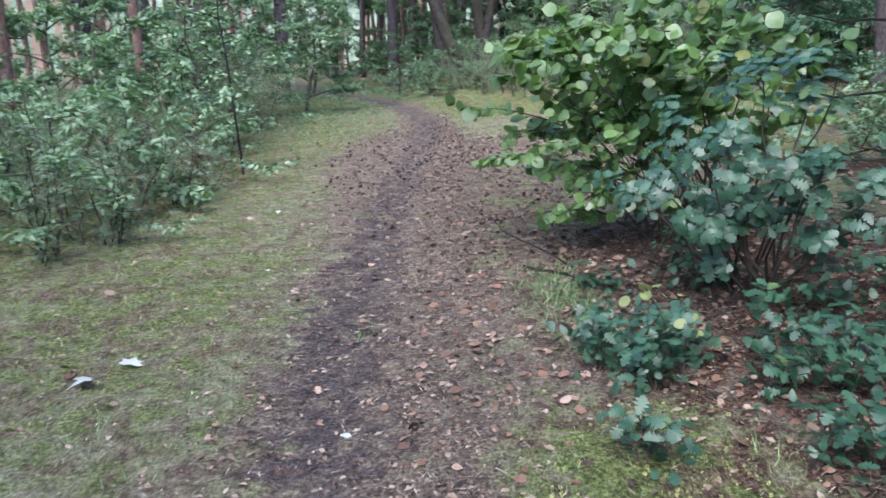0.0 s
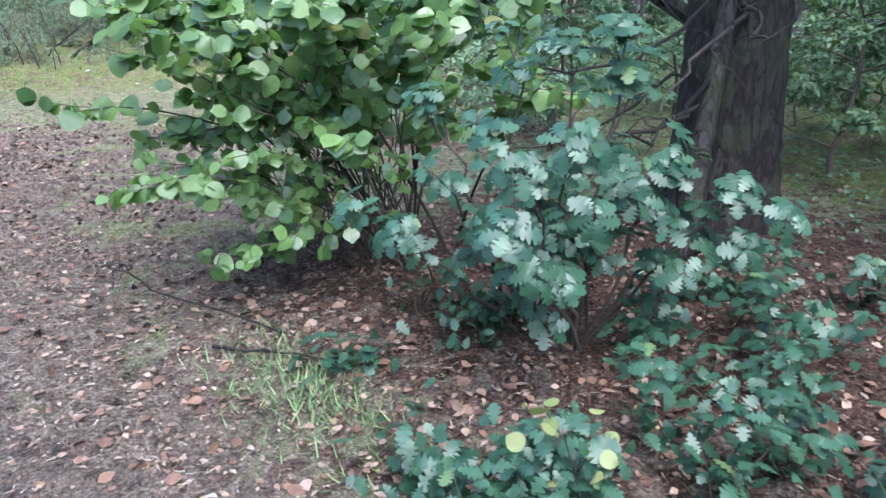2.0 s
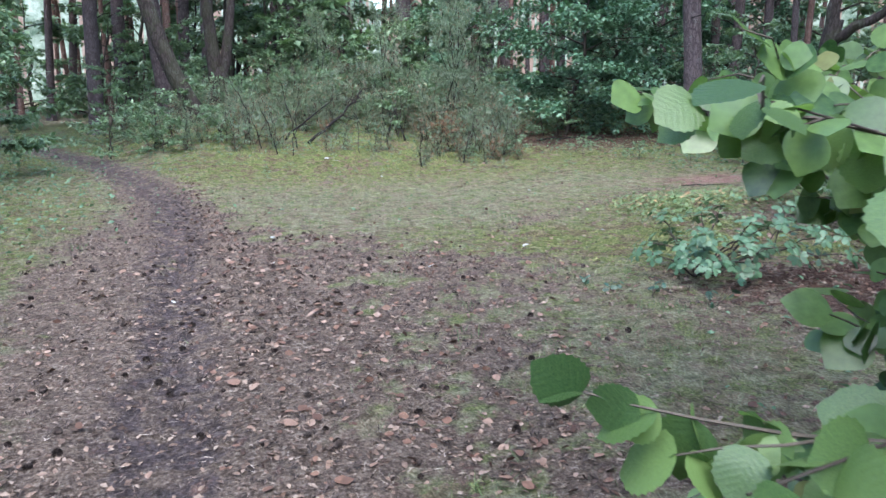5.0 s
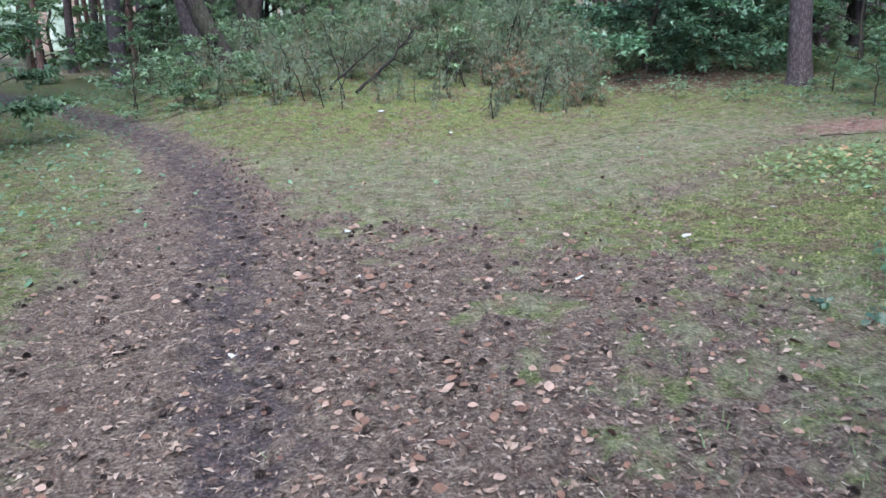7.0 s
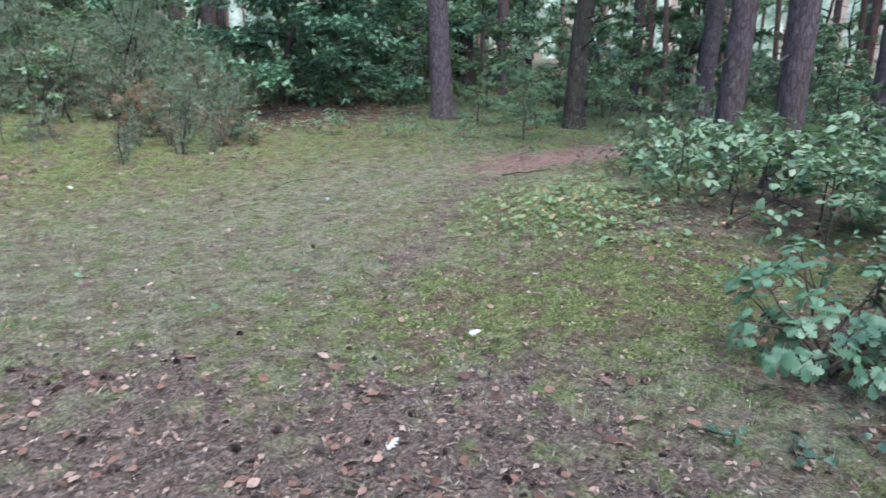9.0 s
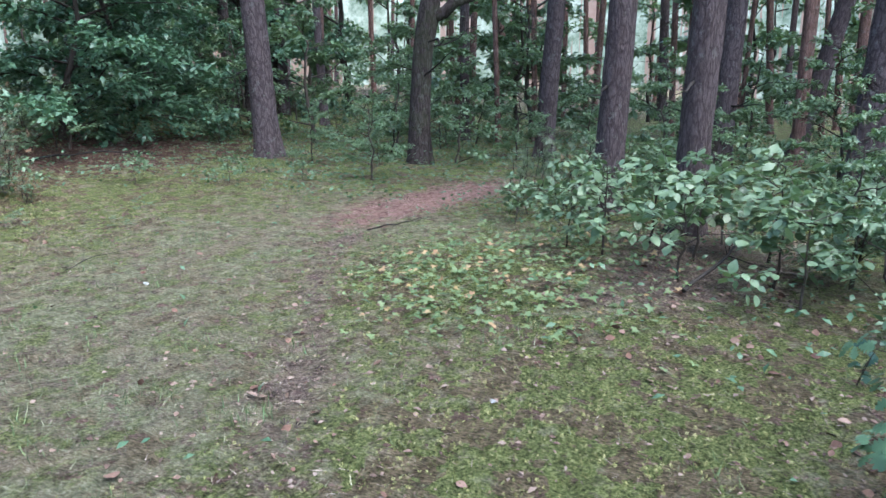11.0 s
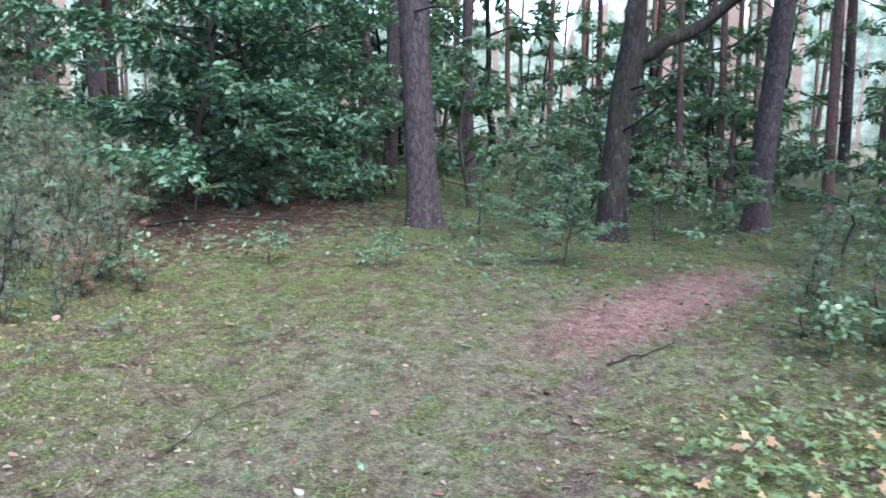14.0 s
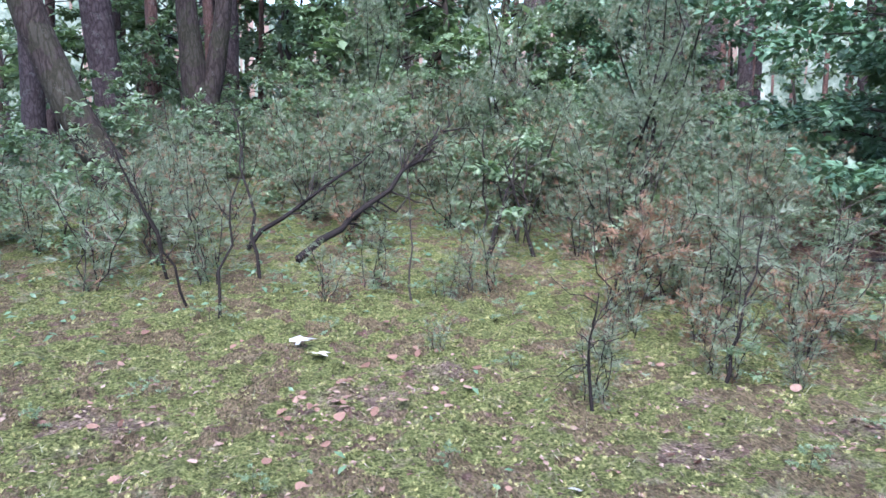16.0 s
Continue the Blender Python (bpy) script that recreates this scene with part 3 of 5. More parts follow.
def trunk_mesh(name, rng, radius, tall, mat, sides=14, rings=26, flare=0.45, sway=0.02, rough=0.05):
    """A trunk with root flare, taper, a slight sway and uneven girth."""
    s = np.concatenate([np.linspace(0, 0.12, rings // 3, endpoint=False), np.linspace(0.12, 1, rings - rings // 3)])
    z = s * tall
    r = radius * (1 - 0.72 * s ** 1.15) * (1 + flare * np.exp(-z / (radius * 1.6)))
    ph = rng.random(4) * 6.28
    cx = sway * tall * (np.sin(s * 3 + ph[0]) - math.sin(ph[0])) * 0.5
    cy = sway * tall * (np.sin(s * 2.5 + ph[1]) - math.sin(ph[1])) * 0.5
    a = np.arange(sides) * 2 * math.pi / sides
    lump = 1 + rough * np.sin(3 * a[None] + ph[2] + z[:, None] * 0.7) + rough * rng.normal(0, 0.5, (rings, sides))
    root = 1 + 0.22 * np.exp(-z / (radius * 1.3))[:, None] * np.sin(5 * a[None] + ph[3])
    R = r[:, None] * lump * root
    V = np.stack([cx[:, None] + R * np.cos(a), cy[:, None] + R * np.sin(a), np.repeat(z[:, None] - 0.12, sides, 1)], -1).reshape(-1, 3)
    i, j = np.meshgrid(np.arange(rings - 1), np.arange(sides), indexing="ij")
    q = (j + 1) % sides
    F = np.stack([i * sides + j, i * sides + q, (i + 1) * sides + q, (i + 1) * sides + j], -1).reshape(-1, 4)
    me = mesh(name, V, F, mat, True)
    return me, np.stack([cx, cy, z], 1), r


def pine_crown(rng, axis, radii, tall, n_limbs=11, tufts=58):
    """The high crown of a pine: limbs and needle tufts."""
    limbs, lines = [], []
    for k in range(n_limbs):
        s = np.array([0.62 + 0.38 * rng.random()])
        p, d = along(axis, s)
        a = rng.random() * 6.28
        reach = (1.0 + 2.2 * rng.random()) * (1.25 - s[0])* 1.8
        tip = p[0] + np.array([math.cos(a) * reach, math.sin(a) * reach, 0.5 * reach * rng.random()])
        L = bend(rng, p[0], tip, 5, -0.05)
        limbs.append(tube(L, np.linspace(0.045, 0.008, 5), 4))
        lines.append(L)
    pos, fwd, up = leaf_arrays(rng, tufts, lines, 0.25, 0.8, 0.6)
    pos += rng.normal(0, 0.22, pos.shape)
    return gather(limbs), strew(TUFT, pos, fwd, up, 0.7 + 0.6 * rng.random(tufts))


def snags(rng, axis, radii, n, lo, hi, reach=0.7):
    """Short dead branch stubs on a trunk."""
    out = []
    for k in range(n):
        s = np.array([lo + (hi - lo) * rng.random()])
        p, d = along(axis, s)
        a = rng.random() * 6.28
        q = reach * (0.4 + rng.random())
        out.append(tube(bend(rng, p[0], p[0] + np.array([math.cos(a) * q, math.sin(a) * q, q * rng.uniform(-0.3, 0.4)]), 5, 0.05, 0.06), np.linspace(0.018, 0.004, 5), 5))
    return out


def make_pine(seed, radius, tall, label, group, near=False, bark=None):
    rng = np.random.default_rng(seed)
    t = thing("pine_tree", (0, 0, 0), label, "tree", group)
    me, axis, r = trunk_mesh("trunk", rng, radius, tall, bark or M_PINE, 20 if near else 12, 40 if near else 22, rough=0.05 if near else 0.03, sway=0.012)
    part("trunk", me, t, "grey-brown plated bark turning orange higher up")
    limbs, needles = pine_crown(rng, axis, r, tall)
    part("limb_work", mesh("limb_work", *limbs, M_PINE), t, "", "stuff")
    part("crown", mesh("crown", *needles, M_CANOPY), t, "dark green needle crown", "stuff")
    V = snags(rng, axis, r, 7, 0.12, 0.5)
    for s in V[:4]:
        part("dead_branch", mesh("dead_branch", *s, M_DEAD), t)
    return t


def lean(x, y, yaw, dx=0.0, dy=0.0, scale=1.0):
    """A pose on the ground at x, y; dx, dy: how far the top leans, per metre of height."""
    z = float(height(np.array(x), np.array(y)))
    up = Vector((dx, dy, 1)).normalized()
    q = Vector((0, 0, 1)).rotation_difference(up)
    return Matrix.Translation((x, y, z)) @ q.to_matrix().to_4x4() @ pose(0, 0, 0, 0, 0, yaw) @ Matrix.Diagonal((scale, scale, 1, 1))


PINE = [make_pine(11 + i, 0.165, 15 + i, "tall pine with plated grey-brown bark in the wood", "pines of the wood", True) for i in range(3)]
SLIM = [make_pine(31 + i, 0.105, 13 + i, "slim pine with a straight reddish trunk in the wood", "slim pines of the wood", bark=M_REDPINE) for i in range(4)]
for ob, m in zip(PINE, (lean(9.36, 12.65, 10, 0.01, -0.01), lean(8.28, 11.58, 80, 0.0, -0.02, 0.92), lean(14.5, 15.2, 200, 0.0, -0.03, 1.05))):
    ob.matrix_basis = m
# pines that can be told apart: x, y, girth, lean of the top
for k, (x, y, g, dx, dy) in enumerate([
        (10.5, 18.4, 1.2, -0.085, 0.04), (15.0, 23.2, 0.85, 0.02, 0.05), (16.6, 22.9, 0.8, -0.01, 0.0), (16.1, 21.3, 0.6, 0.0, 0.05),
        (14.4, 12.1, 1.15, 0.02, -0.03), (17.2, 11.1, 1.0, 0.05, -0.22), (12.9, 10.0, 1.6, 0.03, -0.05), (17.4, 18.2, 0.75, 0.0, 0.03),
        (0.19, 27.0, 1.35, -0.08, 0.0), (3.57, 29.0, 0.8, -0.04, 0.0), (4.34, 31.0, 1.1, -0.02, 0.0), (-1.0, 33.0, 1.3, 0.0, 0.0), (0.96, 33.0, 1.2, 0.02, 0.0), (10.3, 27.0, 1.3, -0.08, 0.03),
        (-1.7, 29.5, 1.2, 0.0, 0.0), (1.6, 31.0, 1.3, 0.01, 0.0), (4.9, 33.0, 1.2, 0.0, 0.02), (7.3, 27.6, 1.0, -0.10, 0.0), (9.2, 26.6, 1.0, 0.05, 0.0),
        (-7.2, 19.0, 1.6, 0.02, 0.0), (-5.9, 19.8, 1.4, -0.03, 0.0), (-4.6, 23.0, 1.2, 0.02, 0.0), (-9.8, 22.0, 1.3, 0.0, 0.0), (-11.5, 26.0, 1.3, 0.02, 0.0)]):
    copy_thing(PINE[k % 3], lean(x, y, 70 * k, dx, dy, g))


def near_oak():
    """The thick dark trunk beside the shrubs, with low dead limbs and a thin stem at its foot."""
    rng = np.random.default_rng(5)
    t = thing("oak_tree", (4.02, 4.93, float(height(np.array(4.09), np.array(4.89)))), "thick dark oak trunk with low bare limbs beside the shrubs", "tree")
    me, axis, r = trunk_mesh("trunk", rng, 0.325, 13, M_OAKBARK, 36, 70, 0.30, 0.015, 0.035)
    part("trunk", me, t, "dark fissured bark")
    for a, b, r0, sag in [((-0.1, -0.1, 0.95), (-1.6, 0.1, 0.75), 0.022, 0.10), ((-0.1, -0.15, 1.35), (-1.5, -0.7, 0.95), 0.018, -0.05), ((-0.15, 0, 1.75), (-1.9, -0.3, 1.6), 0.020, 0.08),
                          ((-0.1, -0.1, 1.5), (-1.1, -1.0, 1.3), 0.014, 0.08), ((0.1, -0.2, 1.7), (0.9, -1.2, 1.9), 0.02, 0.05), ((-0.2, -0.1, 0.6), (-1.2, -0.9, 0.45), 0.012, 0.1)]:
        L = bend(rng, a, b, 9, sag, 0.03)
        limb = part("limb", mesh("limb", *tube(L, np.linspace(r0, 0.004, 9), 7), M_DEAD), t, "thin bare dark limb")
        for k in range(5):
            p, d = along(L, np.array([rng.uniform(0.3, 0.95)]))
            q = p[0] + rng.normal(0, 0.2, 3)
            part("twig", mesh("twig", *tube(bend(rng, p[0], q, 5, 0.05, 0.08), np.linspace(0.005, 0.002, 5), 4), M_DEAD), limb)
    lines = []
    for k in range(16):
        s = 0.20 + 0.76 * k / 16
        p, d = along(axis, np.array([s]))
        a = k * 2.4
        reach = 3.4 * (1.15 - 0.7 * s)
        L = bend(rng, p[0], p[0] + np.array([math.cos(a) * reach, math.sin(a) * reach, 0.4 * reach]), 7, -0.06, 0.04)
        part("upper_limb", mesh("upper_limb", *tube(L, np.linspace(0.07, 0.01, 7), 6), M_OAKBARK), t)
        lines += side_twigs(rng, L, 7, 0.9, 0.5) + [L[3:]]
    # Leafy limbs added above the view to shade the shrubs below.
    for h, dx, dy in ((2.6, -0.7, -2.3), (3.1, -1.0, -1.6), (3.0, 0.9, -2.2)):
        L = bend(rng, (0, 0, h), (dx, dy, h + 0.35), 8, -0.03, 0.03)
        part("upper_limb", mesh("upper_limb", *tube(L, np.linspace(0.06, 0.01, 8), 6), M_OAKBARK), t)
        lines += side_twigs(rng, L, 8, 0.8, 0.3) + [L[3:]]
    part("branchwork", mesh("branchwork", *gather([tube(w, np.linspace(0.015, 0.004, len(w)), 4) for w in lines]), M_OAKBARK), t, "", "stuff")
    pos, fwd, up = leaf_arrays(rng, 9500, lines, 0.15, 0.9, 0.4)
    part("crown", mesh("crown", *strew(SMALL, pos + rng.normal(0, 0.12, pos.shape), fwd, up, rng.uniform(0.13, 0.22, 9500)), M_UNDER), t, "green leafy crown", "stuff")


def forked_tree():
    """The dark tree behind the red path, which forks at head height and sends a crooked limb sideways."""
    rng = np.random.default_rng(8)
    x, y = 11.6, 16.25
    t = thing("forked_tree", (x, y, float(height(np.array(x), np.array(y)))), "dark forked tree with one crooked limb beside the path", "tree")
    side = np.array([0.33, -0.94, 0])
    base = np.array([(0, 0, -0.1), (0.0, 0, 0.1), (-0.01, 0.01, 0.5), (0.0, 0.0, 1.1), (0.01, -0.03, 1.7), (0.03, -0.10, 2.2), (0.05, -0.16, 2.6)])
    part("trunk", mesh("trunk", *tube(base, [0.27, 0.21, 0.175, 0.16, 0.155, 0.165, 0.15], 20), M_DARKBARK, True), t, "dark bark")
    for tip, r0, n, arch in (((side * 2.6) + (0, 0, 4.0), 0.10, 12, 0.06), ((-side * 0.1) + (0.2, 0, 9.0), 0.12, 12, 0.0)):
        L = bend(rng, base[-2], tip, n, arch, 0.02)
        part("limb", mesh("limb", *tube(L, np.linspace(r0, 0.03, n), 12), M_DARKBARK, True), t)
        tw = [bend(rng, along(L, np.array([rng.uniform(0.4, 1)]))[0][0], L[-1] + rng.normal(0, 1.2, 3) + (0, 0, 0.6), 6, 0.0, 0.06) for k in range(9)]
        part("branchwork", mesh("branchwork", *gather([tube(q, np.linspace(0.02, 0.004, 6), 5) for q in tw]), M_DARKBARK), t, "", "stuff")
        pos, fwd, up = leaf_arrays(rng, 700, tw, 0.3, 0.9, 0.4)
        part("crown", mesh("crown", *strew(SMALL, pos + rng.normal(0, 0.12, pos.shape), fwd, up, rng.uniform(0.06, 0.11, 700)), M_UNDER), t, "", "stuff")
    for k in range(3):
        z = rng.uniform(0.9, 2.0)
        part("dead_branch", mesh("dead_branch", *tube(bend(rng, (0, 0, z), (rng.uniform(-0.8, 0.8), -0.8, z + rng.uniform(0, 0.5)), 6, 0, 0.05), np.linspace(0.02, 0.005, 6), 6), M_DEAD), t)


def leaning_tree():
    """The dark trunk that bows away from the trail's bend."""
    rng = np.random.default_rng(14)
    t = thing("leaning_tree", (0.80, 23.7, float(height(np.array(0.80), np.array(23.7)))), "dark bowed tree leaning over the thicket by the trail", "tree")
    P = np.array([(0.1, 0, -0.15), (0.0, 0, 0.05), (-0.22, 0, 0.45), (-0.50, 0, 1.0), (-0.80, 0, 1.8), (-1.05, 0.02, 2.7), (-1.35, 0.05, 4.0), (-1.7, 0.1, 6.0), (-2.0, 0.2, 8.5), (-2.2, 0.3, 11.0)])
    R = np.array([0.28, 0.22, 0.195, 0.185, 0.18, 0.17, 0.16, 0.13, 0.09, 0.04])
    part("trunk", mesh("trunk", *tube(P, R, 18), M_DARKBARK, True), t, "dark fissured bark")
    lines = []
    for k in range(8):
        p, d = along(P, np.array([0.72 + 0.03 * k]))
        a = k * 2.4
        L = bend(rng, p[0], p[0] + np.array([math.cos(a) * 1.8, math.sin(a) * 1.8, 0.9]), 6, -0.05, 0.04)
        part("limb", mesh("limb", *tube(L, np.linspace(0.045, 0.008, 6), 6), M_DARKBARK), t)
        lines.append(L)
    pos, fwd, up = leaf_arrays(rng, 900, lines, 0.2, 0.9, 0.5)
    part("crown", mesh("crown", *strew(SMALL, pos + rng.normal(0, 0.25, pos.shape), fwd, up, rng.uniform(0.12, 0.22, 900)), M_UNDER), t, "", "stuff")


def slanting_stem():
    """A slender dark stem that slants up past the thick trunk, with long bare boughs."""
    rng = np.random.default_rng(15)
    base = np.array([3.02, 4.40, float(height(np.array(3.02), np.array(4.40)))])
    t = thing("slanting_tree", base, "slender dark slanting tree with long bare boughs", "tree")
    P = np.array([(0, 0, -0.08), (0.02, 0.01, 0.1), (0.14, 0.08, 0.42), (0.36, 0.19, 0.86), (0.60, 0.32, 1.35), (0.85, 0.42, 2.0), (1.05, 0.5, 2.9), (1.2, 0.55, 4.2)])
    part("stem", mesh("stem", *tube(P, [0.085, 0.065, 0.058, 0.055, 0.052, 0.048, 0.04, 0.02], 12), M_OAKBARK, True), t, "dark smooth bark")
    for s, tip, sag in ((0.46, (-0.75, -0.10, 0.80), 0.12), (0.60, (-0.9, 0.35, 1.05), 0.08), (0.68, (-0.55, -0.5, 1.75), -0.04), (0.75, (-1.1, 0.0, 1.9), 0.05), (0.52, (-0.5, 0.6, 0.6), 0.05), (0.8, (-0.6, -0.7, 2.3), 0.0)):
        p, d = along(P, np.array([s]))
        L = bend(rng, p[0], tip, 10, sag, 0.03)
        bough = part("bough", mesh("bough", *tube(L, np.linspace(0.016, 0.004, 10), 6), M_DEAD, True), t)
        for w in side_twigs(rng, L, 6, 0.35, 0.6):
            part("twig", mesh("twig", *tube(w, np.linspace(0.004, 0.0015, 5), 4), M_DEAD), bough)


def twin_tree():
    """The dark tree behind the thicket that parts into two stems at knee height."""
    rng = np.random.default_rng(16)
    t = thing("twin_stemmed_tree", (1.46, 26.4, float(height(np.array(1.46), np.array(26.4)))), "dark rough-barked tree parting into two stems behind the thicket", "tree")
    base = np.array([(0, 0, -0.15), (0, 0, 0.1), (0.0, 0, 0.5), (0.02, 0, 0.9), (0.04, 0, 1.2)])
    part("trunk", mesh("trunk", *tube(base, [0.40, 0.31, 0.27, 0.27, 0.20], 18), M_DARKBARK, True), t, "dark furrowed bark")
    for k, (P, r0) in enumerate((([(0.0, 0, 0.75), (-0.08, 0, 1.4), (-0.14, 0, 2.1), (-0.22, 0, 3.2), (-0.5, 0.1, 6.0), (-0.6, 0.2, 11.0)], 0.225), ([(0.06, 0, 0.8), (0.22, 0, 1.4), (0.34, 0, 2.1), (0.46, 0, 3.2), (0.9, 0.2, 6.0), (1.2, 0.3, 10.0)], 0.175))):
        P = np.array(P)
        part("stem", mesh("stem", *tube(P, np.linspace(r0, 0.05, 6), 16), M_DARKBARK, True), t)
        lines = []
        for j in range(7):
            p, d = along(P, np.array([0.66 + 0.045 * j]))
            a = j * 2.4 + k
            L = bend(rng, p[0], p[0] + np.array([math.cos(a) * 1.7, math.sin(a) * 1.7, 0.8]), 6, -0.05, 0.04)
            part("limb", mesh("limb", *tube(L, np.linspace(0.04, 0.008, 6), 6), M_DARKBARK), t)
            lines.append(L)
        pos, fwd, up = leaf_arrays(rng, 500, lines, 0.2, 0.9, 0.5)
        part("crown", mesh("crown", *strew(SMALL, pos + rng.normal(0, 0.25, pos.shape), fwd, up, rng.uniform(0.12, 0.2, 500)), M_UNDER), t, "", "stuff")


twin_tree()
slanting_stem()
near_oak()
forked_tree()
leaning_tree()


def free_of_clearing(x, y):
    """Whether a tree may stand here: away from the walk, the clearing and the trees placed singly."""
    if off_line(TRAIL, np.array(x), np.array(y)) < 2.2 or off_line(SIDE_TRAIL, np.array(x), np.array(y)) < 1.3:
        return False
    if -3 < x < (4.6 if y < 8 else 9.5) and -6 < y < 23.5:
        return False
    if 9 <= x < 15.5 and 8 < y < 23:
        return False
    return True


def wood():
    rng = np.random.default_rng(77)
    spots = []
    while len(spots) < 250:
        x, y = (rng.uniform(-24, 52), rng.uniform(-14, 62)) if len(spots) < 225 else (rng.uniform(-10, 20), rng.uniform(27, 50))
        if not free_of_clearing(x, y) or any((x - a) ** 2 + (y - b) ** 2 < 2.2 for a, b in spots):
            continue
        if (x < -4 and y < 14) and rng.random() < 0.6:
            continue
        spots.append((x, y))
    for k, (x, y) in enumerate(spots):
        thick = rng.random() < 0.35
        if -4 < x < 9.5 and 0 < y < 27.8:
            continue
        copy_thing(PINE[k % 3] if thick else SLIM[k % 4], lean(x, y, rng.uniform(0, 360), rng.normal(0, 0.025), rng.normal(0, 0.025), rng.uniform(0.8, 1.25)))
    for k in range(16):
        x, y = rng.uniform(15.5, 30), rng.uniform(9, 25)
        if off_line(SIDE_TRAIL, np.array(x), np.array(y)) > 1.0:
            copy_thing(SLIM[k % 4], lean(x, y, rng.uniform(0, 360), rng.normal(0, 0.03), rng.normal(0, 0.03), rng.uniform(0.6, 1.1)))
    for i, ob in enumerate(SLIM):
        x, y = [(17.5, 22.4), (20.5, 19.5), (19.0, 13.5), (16.5, 11.0)][i]
        ob.matrix_basis = lean(x, y, 50 * i, 0.01, 0.0)


wood()


# ---- understory of the wood ----
def make_sapling(seed, tall, spread, n_leaves, mat, leaf, size, name, label, group, low=0.12, n_limbs=14, rise=(0.05, 0.45), n_twigs=6):
    """A young broadleaf tree or bush: stem, limbs, twigs and tiers of leaves held flat."""
    rng = np.random.default_rng(seed)
    t = thing(name, (0, 0, 0), label, "young tree", group)
    axis = bend(rng, (0, 0, -0.05), (rng.normal(0, 0.1) * tall, rng.normal(0, 0.1) * tall, tall), 9, 0, 0.02)
    part("stem", mesh("stem", *tube(axis, np.linspace(0.014 * tall + 0.002, 0.003, 9), 7), M_TWIG, True), t)
    limbs, lines = [], []
    for k in range(n_limbs):
        s = low + (0.97 - low) * (k + rng.random()) / n_limbs
        p, d = along(axis, np.array([s]))
        a = k * 2.4 + rng.normal(0, 0.4)
        reach = spread * (1.1 - 0.75 * s) * rng.uniform(0.7, 1.15)
        L = bend(rng, p[0], p[0] + np.array([math.cos(a) * reach, math.sin(a) * reach, reach * rng.uniform(*rise)]), 7, -0.08, 0.03)
        limbs.append(tube(L[::2], np.linspace(0.005 * tall + 0.001, 0.0015, 4), 4))
        for j in range(n_twigs):
            q, e = along(L, np.array([rng.uniform(0.12 if n_limbs > 30 else 0.25, 0.98)]))
            w = bend(rng, q[0], q[0] + e[0] * reach * 0.3 + rng.normal(0, 0.22 * reach, 3) * (1, 1, 0.35), 4, 0.05, 0.03)
            limbs.append(tube(w[::3], np.linspace(0.003, 0.001, 2), 3))
            lines.append(w)
        lines.append(L[2:])
    part("branchwork", mesh("branchwork", *gather(limbs), M_TWIG), t, "", "stuff")
    pos, fwd, up = leaf_arrays(rng, n_leaves, lines, 0.1, 0.9, 0.35, 0.15)
    part("foliage", mesh("foliage", *strew(leaf, pos + rng.normal(0, 0.025 * spread, pos.shape), fwd, up, size * rng.uniform(0.7, 1.3, n_leaves)), mat, leaf is not SMALL), t, "", "stuff")
    return t


def make_juniper(seed, tall, spread, n, rusty=0.05, name="juniper_shrub", label="spindly grey-green juniper shrub with dead inner stems", group="junipers", low=0.06):
    rng = np.random.default_rng(seed)
    t = thing(name, (0, 0, 0), label, "shrub", group)
    lines, wood_tubes = [], []
    for k in range(5):
        a = rng.random() * 6.28
        r = spread * rng.uniform(0.2, 0.9)
        L = bend(rng, (rng.normal(0, 0.05), rng.normal(0, 0.05), -0.03), (math.cos(a) * r, math.sin(a) * r, tall * rng.uniform(0.65, 1.05)), 7, 0.03, 0.04)
        part("stem", mesh("stem", *tube(L, np.linspace(0.001 + 0.0062 * tall, 0.002, 7), 6), M_DEAD), t)
        lines.append(L)
        for j in range(9):
            q, e = along(L, np.array([rng.uniform(max(0.03, low), 0.98)]))
            w = bend(rng, q[0], q[0] + e[0] * 0.10 * tall + rng.normal(0, 0.20 * min(tall, 1.8), 3) * (1, 1, 0.45), 4, 0.04, 0.04)
            wood_tubes.append(tube(w[::3], np.linspace(0.003, 0.001, 2), 3))
            lines.append(w)
    part("branchwork", mesh("branchwork", *gather(wood_tubes), M_JUNIPER_TWIG), t, "", "stuff")
    pos, fwd, up = leaf_arrays(rng, n, lines, low, 0.7, 0.9, -0.2)
    pos += rng.normal(0, 0.03 * min(tall, 1.8), pos.shape)
    size = rng.uniform(0.045, 0.105, n)
    k = rng.random(n) < rusty
    part("foliage", mesh("foliage", *strew(FEATHER, pos[~k], fwd[~k], up[~k], size[~k]), M_JUNIPER), t, "", "stuff")
    if k.any():
        part("withered_foliage", mesh("withered_foliage", *strew(FEATHER, pos[k], fwd[k], up[k], size[k]), M_RUSTY), t, "rust-brown dried needles", "stuff")
    return t


def plant(protos, spots):
    """Sets prototypes and copies of them on the ground: x, y, turn, scale."""
    used = set()
    for k, (x, y, turn, s) in enumerate(spots):
        ob = protos[k % len(protos)]
        m = pose(x, y, float(height(np.array(x), np.array(y))), 0, 0, turn) @ Matrix.Diagonal((s, s, s, 1))
        if ob.name in used:
            copy_thing(ob, m @ Matrix.Diagonal((*(1 / v for v in ob.scale), 1)))
        else:
            ob.matrix_basis = m
            used.add(ob.name)


